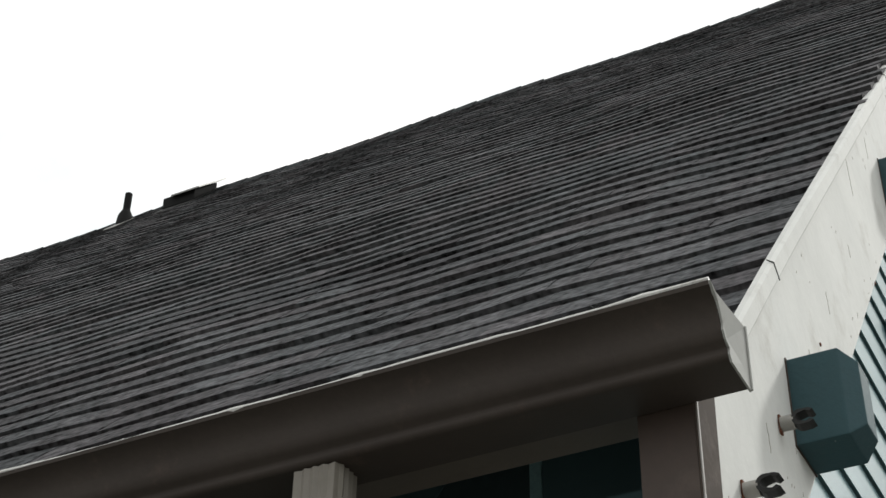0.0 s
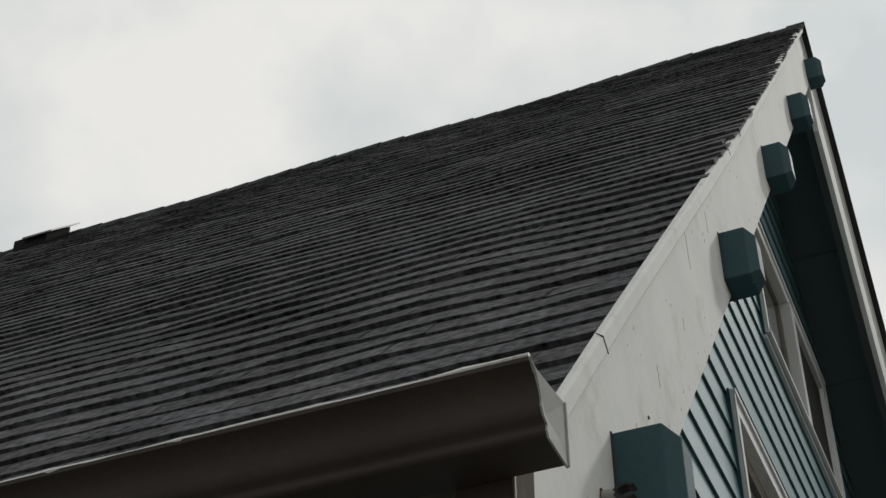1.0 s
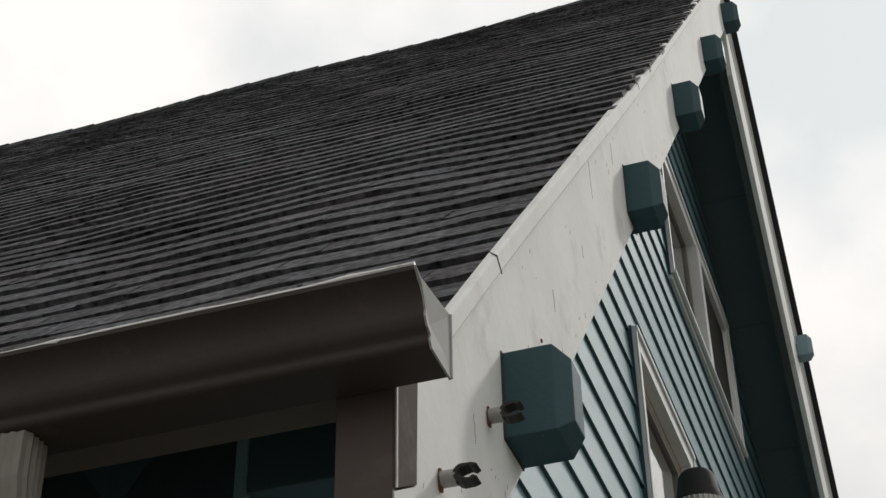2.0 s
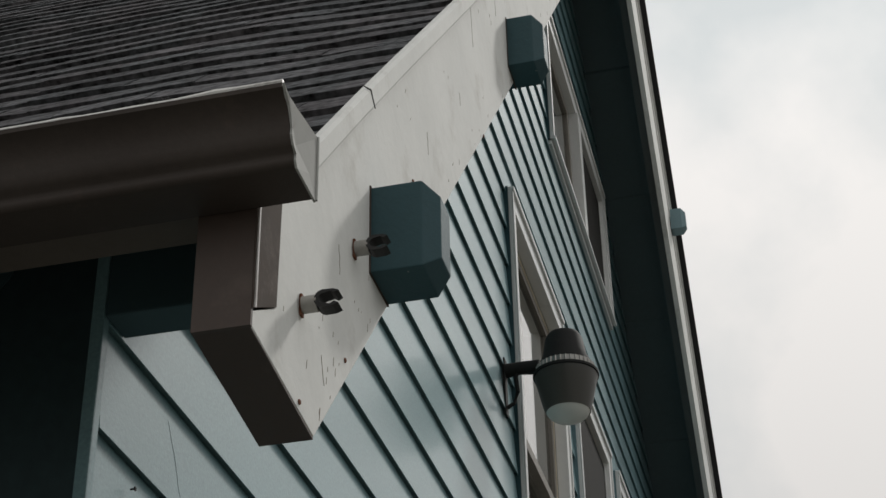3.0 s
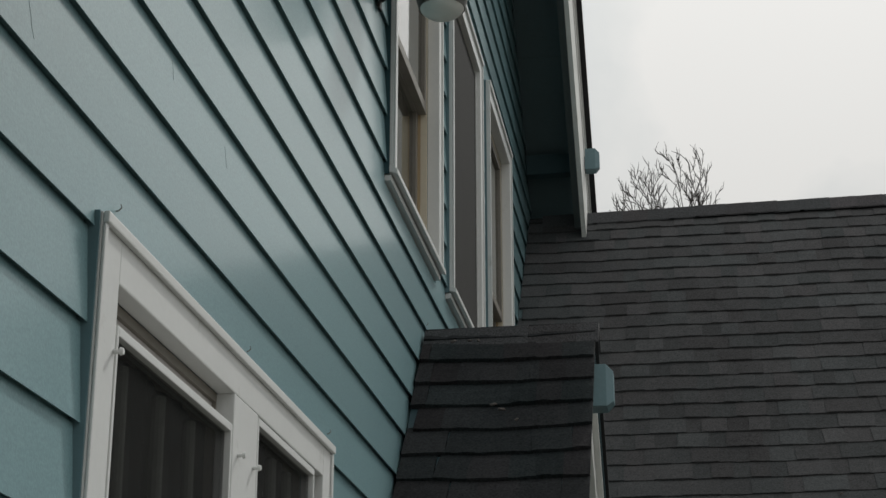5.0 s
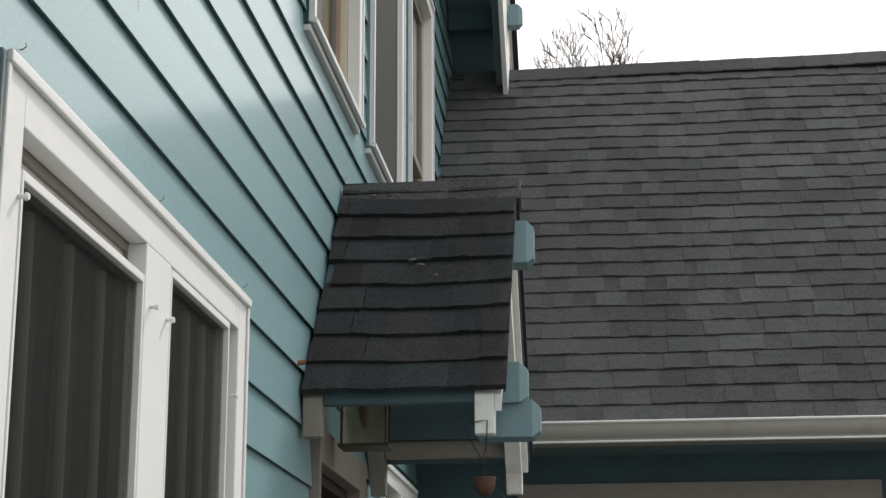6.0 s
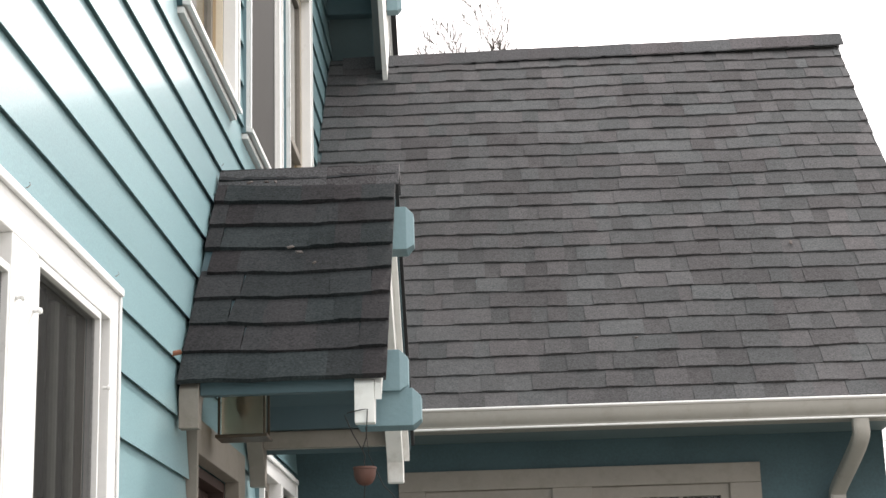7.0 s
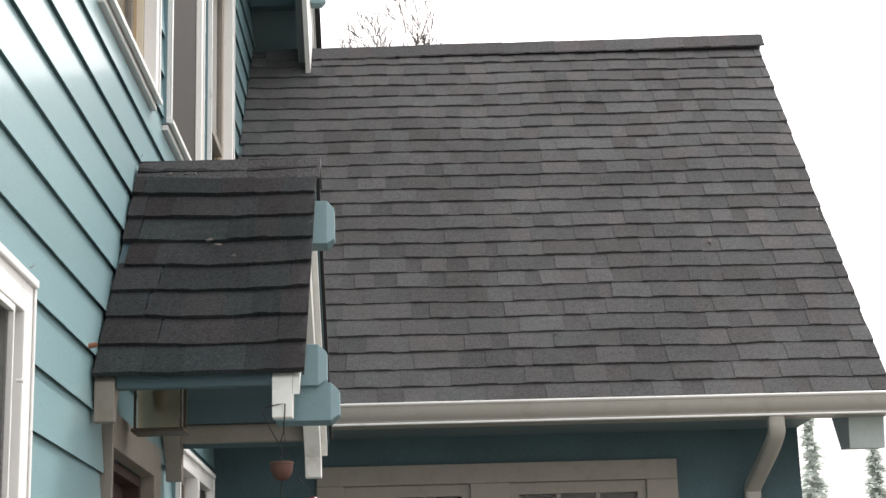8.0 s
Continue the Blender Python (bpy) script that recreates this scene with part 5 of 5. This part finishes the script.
def lay(roof, x0, x1, ylow, zlow, pitch, length, expose, near, seed, material=None, wav=0.0, thick=0.009, lift=0.004, curl=0.002, start=0.0, low=None, lam=0.0, laminated=False, sag=None):
    """Shingle courses on a slope that rises along +y. Those for which near(x, s) holds are objects of their own."""
    rng = random.Random(seed)
    c = 1 / math.sqrt(1 + pitch * pitch)
    up, nrm = Vector((0, c, c * pitch)), Vector((0, -c * pitch, c))
    base = Vector((0, ylow, zlow))
    edge = x1 if callable(x1) else lambda s: x1
    kinds = []
    for q in range(14):
        if laminated:
            # odd kinds are the thick upper teeth, even ones the thin layer between them
            w = (0.07, 0.10, 0.10, 0.13, 0.12, 0.16, 0.14, 0.19, 0.09, 0.14, 0.16, 0.22, 0.11, 0.11)[q]
            body = thick * (1 + lam) if q % 2 else thick * (1 - lam)
        else:
            w = (0.09, 0.10, 0.12, 0.14, 0.16, 0.19, 0.22)[q % 7]
            body = thick * (1 + lam if q % 3 == 0 else 1 - 0.5 * lam)
        kinds.append((w, *tab_mesh(w + 0.003, expose + 0.04, body, lift, curl, seed * 100 + q)))
    meshes = {}
    rest = Solid()
    made = 0
    courses = int(length / expose) + 1
    for r in range(courses):
        s = start + r * expose
        span = min(expose + 0.04, length - s)
        x = x0 - rng.uniform(0, 0.2)
        right = edge(s)
        q = 0
        while x < right:
            q = 2 * rng.randrange(7) + 1 - q % 2 if laminated else rng.randrange(14)
            w, vs, fs = kinds[q]
            # the course's lower edge wanders without breaks
            wander = lambda u: wav * min(1.0, 0.25 + max(s, 0.0) * 2.5) * (noise.noise((u * 1.6, s * 1.1, seed)) + 0.4 * noise.noise((u * 4.2, r * 0.8, seed + 7)))
            bulge = lambda u: wav * (0.42 * noise.noise((u * 1.2, s * 1.3, seed + 3)) + 0.17 * noise.noise((u * 4.6, r * 0.7, seed + 5)))
            ds, lean = wander(x), (wander(x + w) - wander(x)) / w
            dn, tilt = bulge(x) + 0.0002 * (q % 2), (bulge(x + w) - bulge(x)) / w
            lowx, highx = x, min(x + w, right)
            if highx - max(lowx, x0) > 0.03:
                cut0, cut1 = max(lowx, x0) - x, highx - x
                whole = s >= 0 and cut0 == 0 and cut1 >= w - 1e-6 and span >= expose + 0.039
                if whole and made < 300 and near(x, s):
                    if q not in meshes:
                        me = bpy.data.meshes.new("shingle")
                        me.from_pydata(vs, [], fs)
                        me.materials.append(material or SHINGLE)
                        meshes[q] = me
                    ob = new("shingle", meshes[q])
                    m = Matrix.Identity(4)
                    xa = (Vector((1, 0, 0)) + tilt * nrm + lean * up).normalized()
                    ya = nrm.cross(xa).normalized()
                    na = xa.cross(ya)
                    for i, v in enumerate((xa, ya, na)):
                        m[0][i], m[1][i], m[2][i] = v
                    m.translation = Vector((x, 0, 0)) + base + up * (s + ds) + nrm * dn
                    ob.parent = roof
                    ob.matrix_basis = m
                    made += 1
                else:
                    pts = []
                    for u, v, h in vs:
                        u = min(max(u, cut0), cut1)
                        dl = ds + lean * u
                        p = base + Vector((x + u, 0, 0)) + up * (s + dl + min(max(v, (low or 0.0) - s - dl if s < 0 else v), span - 0.002 - dl)) + nrm * (h + dn + tilt * u)
                        pts.append((p.x, p.y, p.z + (sag(p.x) * min(1.0, (s / length) ** 2) if sag else 0.0)))
                    rest.add(pts, fs)
            x += w
    me = bpy.data.meshes.new("shingles")
    me.from_pydata(rest.v, [], rest.f)
    me.materials.append(material or SHINGLE)
    ob = new("shingles", me)
    ob.parent = roof
    tagged(ob, "courses of weathered asphalt shingles", kind="stuff")


def ridge_caps(roof, x0, x1, y, z, pitch, size=0.15, step=0.145, seed=1, lift=0.008, material=None, step_up=0.009, rise=0.0, sag=None):
    rng = random.Random(seed)
    x = x0
    c = 1 / math.sqrt(1 + pitch * pitch)
    while x < x1 - 0.02:
        e = min(x + step + 0.03, x1)
        j = rng.uniform(-0.003, 0.003)
        ramp_up = rise * (x - x0) / (x1 - x0)
        h0, h1 = lift + step_up + j + ramp_up, lift + j + ramp_up
        if sag:
            h0, h1 = h0 + sag(e), h1 + sag(x)
        s = Solid()
        dy, dz = size * c, size * c * pitch
        row = lambda xx, h: [(xx, y - dy, z - dz + h), (xx, y - 0.02, z + h), (xx, y + 0.02, z + h), (xx, y + dy, z - dz + h), (xx, y + dy, z - dz + h - 0.008), (xx, y, z + h - 0.02), (xx, y - dy, z - dz + h - 0.008)]
        a, b = row(x, h1), row(e, h0)
        n = 7
        s.add(a + b, [tuple(range(n))[::-1], tuple(range(n, 2 * n))] + [(i, (i + 1) % n, n + (i + 1) % n, n + i) for i in range(n)])
        part("ridge_cap", s, material or CAP, roof)
        x += step


slope_len = lambda y0, y1, p: (y1 - y0) * math.sqrt(1 + p * p)
# the old ridge waves a little, and the shingles reach further over the rake higher up
ridge_sag = lambda x: 0.012 * math.cos(2 * math.pi * (x + 0.35) / 2.35) - 0.006
over = lambda s: RAKE_X - 0.004 + fade((s - 0.95) / 2.6) * (0.037 + 0.005 * noise.noise((s * 6.1, 0.3, 4.0)))
edge_y = [-0.21 + 0.13 * i for i in range(44)] + [PEAK_Y]
strip = Solid()
for ya, yb in zip(edge_y, edge_y[1:]):
    ends = [(x, y, roof_z(y) + h) for h in (-0.040, -0.020) for x, y in ((RAKE_X - 0.03, ya), (over((ya + 0.345) / 0.664) - 0.006, ya), (over((yb + 0.345) / 0.664) - 0.006, yb), (RAKE_X - 0.03, yb))]
    strip.hexa(ends)
part("rake_edge", strip, EDGE, roof_main, "dark ends of the shingle courses")
lay(roof_main, LEFT + 0.02, over, -0.345, roof_z(-0.345) - 0.016, PITCH, slope_len(-0.345, PEAK_Y, PITCH), EXPOSE, lambda x, s: x > -1.4 and s < 3.2, 11, material=OLD, start=EXPOSE, wav=0.032, thick=0.0105, lift=0.004, curl=0.003, lam=0.12, sag=ridge_sag)
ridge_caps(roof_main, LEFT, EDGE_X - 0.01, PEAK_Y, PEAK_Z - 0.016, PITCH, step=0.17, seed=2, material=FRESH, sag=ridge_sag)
part("roof_edge", slope_board(PEAK_Y, FAR_Y, RAKE_X - 0.07, EDGE_X, -0.02, 0.04), EDGE, roof_main)
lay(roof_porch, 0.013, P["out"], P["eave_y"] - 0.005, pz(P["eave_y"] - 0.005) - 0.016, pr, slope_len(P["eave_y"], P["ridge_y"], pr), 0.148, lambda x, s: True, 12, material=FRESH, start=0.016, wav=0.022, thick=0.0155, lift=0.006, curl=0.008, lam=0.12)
ridge_caps(roof_porch, 0.013, P["out"] + 0.012, P["ridge_y"], P["ridge_z"] - 0.006, pr, size=0.12, step=0.19, seed=3, step_up=0.005)
part("roof_edge", Solid().prism([(far_eave, pz(far_eave) - 0.012), (P["ridge_y"], P["ridge_z"] - 0.012), (P["ridge_y"], P["ridge_z"] + 0.012), (far_eave, pz(far_eave) + 0.012)], "x", 0.013, P["out"] + 0.004), EDGE, roof_porch)
part("roof_edge", Solid().prism([(P["eave_y"], pz(P["eave_y"]) - 0.019), (P["ridge_y"], P["ridge_z"] - 0.019), (P["ridge_y"], P["ridge_z"] - 0.004), (P["eave_y"], pz(P["eave_y"]) - 0.004)], "x", P["out"] - 0.009, P["out"] - 0.001), EDGE, roof_porch)
lay(roof_wing, 0.012, WG["right"], eave_y + 0.005, wing_z(eave_y + 0.005) - 0.016, WG["pitch"], slope_len(eave_y, ridge_y, WG["pitch"]), 0.138, lambda x, s: s < 1.8 and x > 0.6, 13, start=-0.017, wav=0.016, thick=0.0128, lift=0.003, curl=0.003, lam=0.17, laminated=True)
ridge_caps(roof_wing, 0.1, WG["right"] + 0.03, ridge_y, WG["ridge_z"] + 0.012, WG["pitch"], size=0.13, step=0.17, seed=4, lift=0.004, step_up=0.004, rise=0.036)
part("roof_edge", Solid().prism([(eave_y, wing_z(eave_y) - 0.019), (ridge_y, WG["ridge_z"] - 0.019), (ridge_y, WG["ridge_z"] - 0.004), (eave_y, wing_z(eave_y) - 0.004)], "x", WG["right"] - 0.019, WG["right"] - 0.004), EDGE, roof_wing)
part("roof_edge", Solid().prism([(wing_far, wing_z(wing_far) - 0.018), (ridge_y, WG["ridge_z"] - 0.018), (ridge_y, WG["ridge_z"] + 0.006), (wing_far, wing_z(wing_far) + 0.006)], "x", 0.012, WG["right"]), EDGE, roof_wing)

# ---- bits lying on the roofs ----
def leaf_bit(at, pitch, size, turn, label="small pale dry leaf scrap lying on the shingles", material=None):
    c = 1 / math.sqrt(1 + pitch * pitch)
    up, nrm, along = Vector((0, c, c * pitch)), Vector((0, -c * pitch, c)), Vector((1, 0, 0))
    outline = [(1, 0), (0.5, 0.35), (-0.2, 0.45), (-0.9, 0.15), (-0.7, -0.3), (0.2, -0.4)]
    s, vs = Solid(), []
    for h in (0.010, 0.014):
        for i, (u, v) in enumerate(outline):
            uu, vv = u * math.cos(turn) - v * math.sin(turn), u * math.sin(turn) + v * math.cos(turn)
            vs.append(Vector(at) + along * uu * size + up * vv * size + nrm * (h + 0.004 * (i % 2)))
    n = len(outline)
    s.add(vs, [tuple(range(n))[::-1], tuple(range(n, 2 * n))] + [(i, (i + 1) % n, n + (i + 1) % n, n + i) for i in range(n)])
    alone("leaf_scrap", s, material or DRYLEAF, label, "leaf", "scraps on the roofs")


for at, size, turn in (((0.323, 3.914, 3.039), 0.015, 0.3), ((0.356, 3.892, 3.014), 0.016, -0.2), ((0.415, 3.848, 2.963), 0.010, 0.8), ((0.137, 4.185, 3.366), 0.014, 0.5), ((0.20, 4.185, 3.366), 0.010, 0.0), ((0.234, 4.185, 3.366), 0.012, 2.0)):
    leaf_bit(at, pr, size, turn)
for at, size, turn in (((2.664, 7.053, 3.783), 0.022, 1.45), ((1.753, 6.524, 3.182), 0.012, 0.4)):
    leaf_bit(at, WG["pitch"], size, turn)
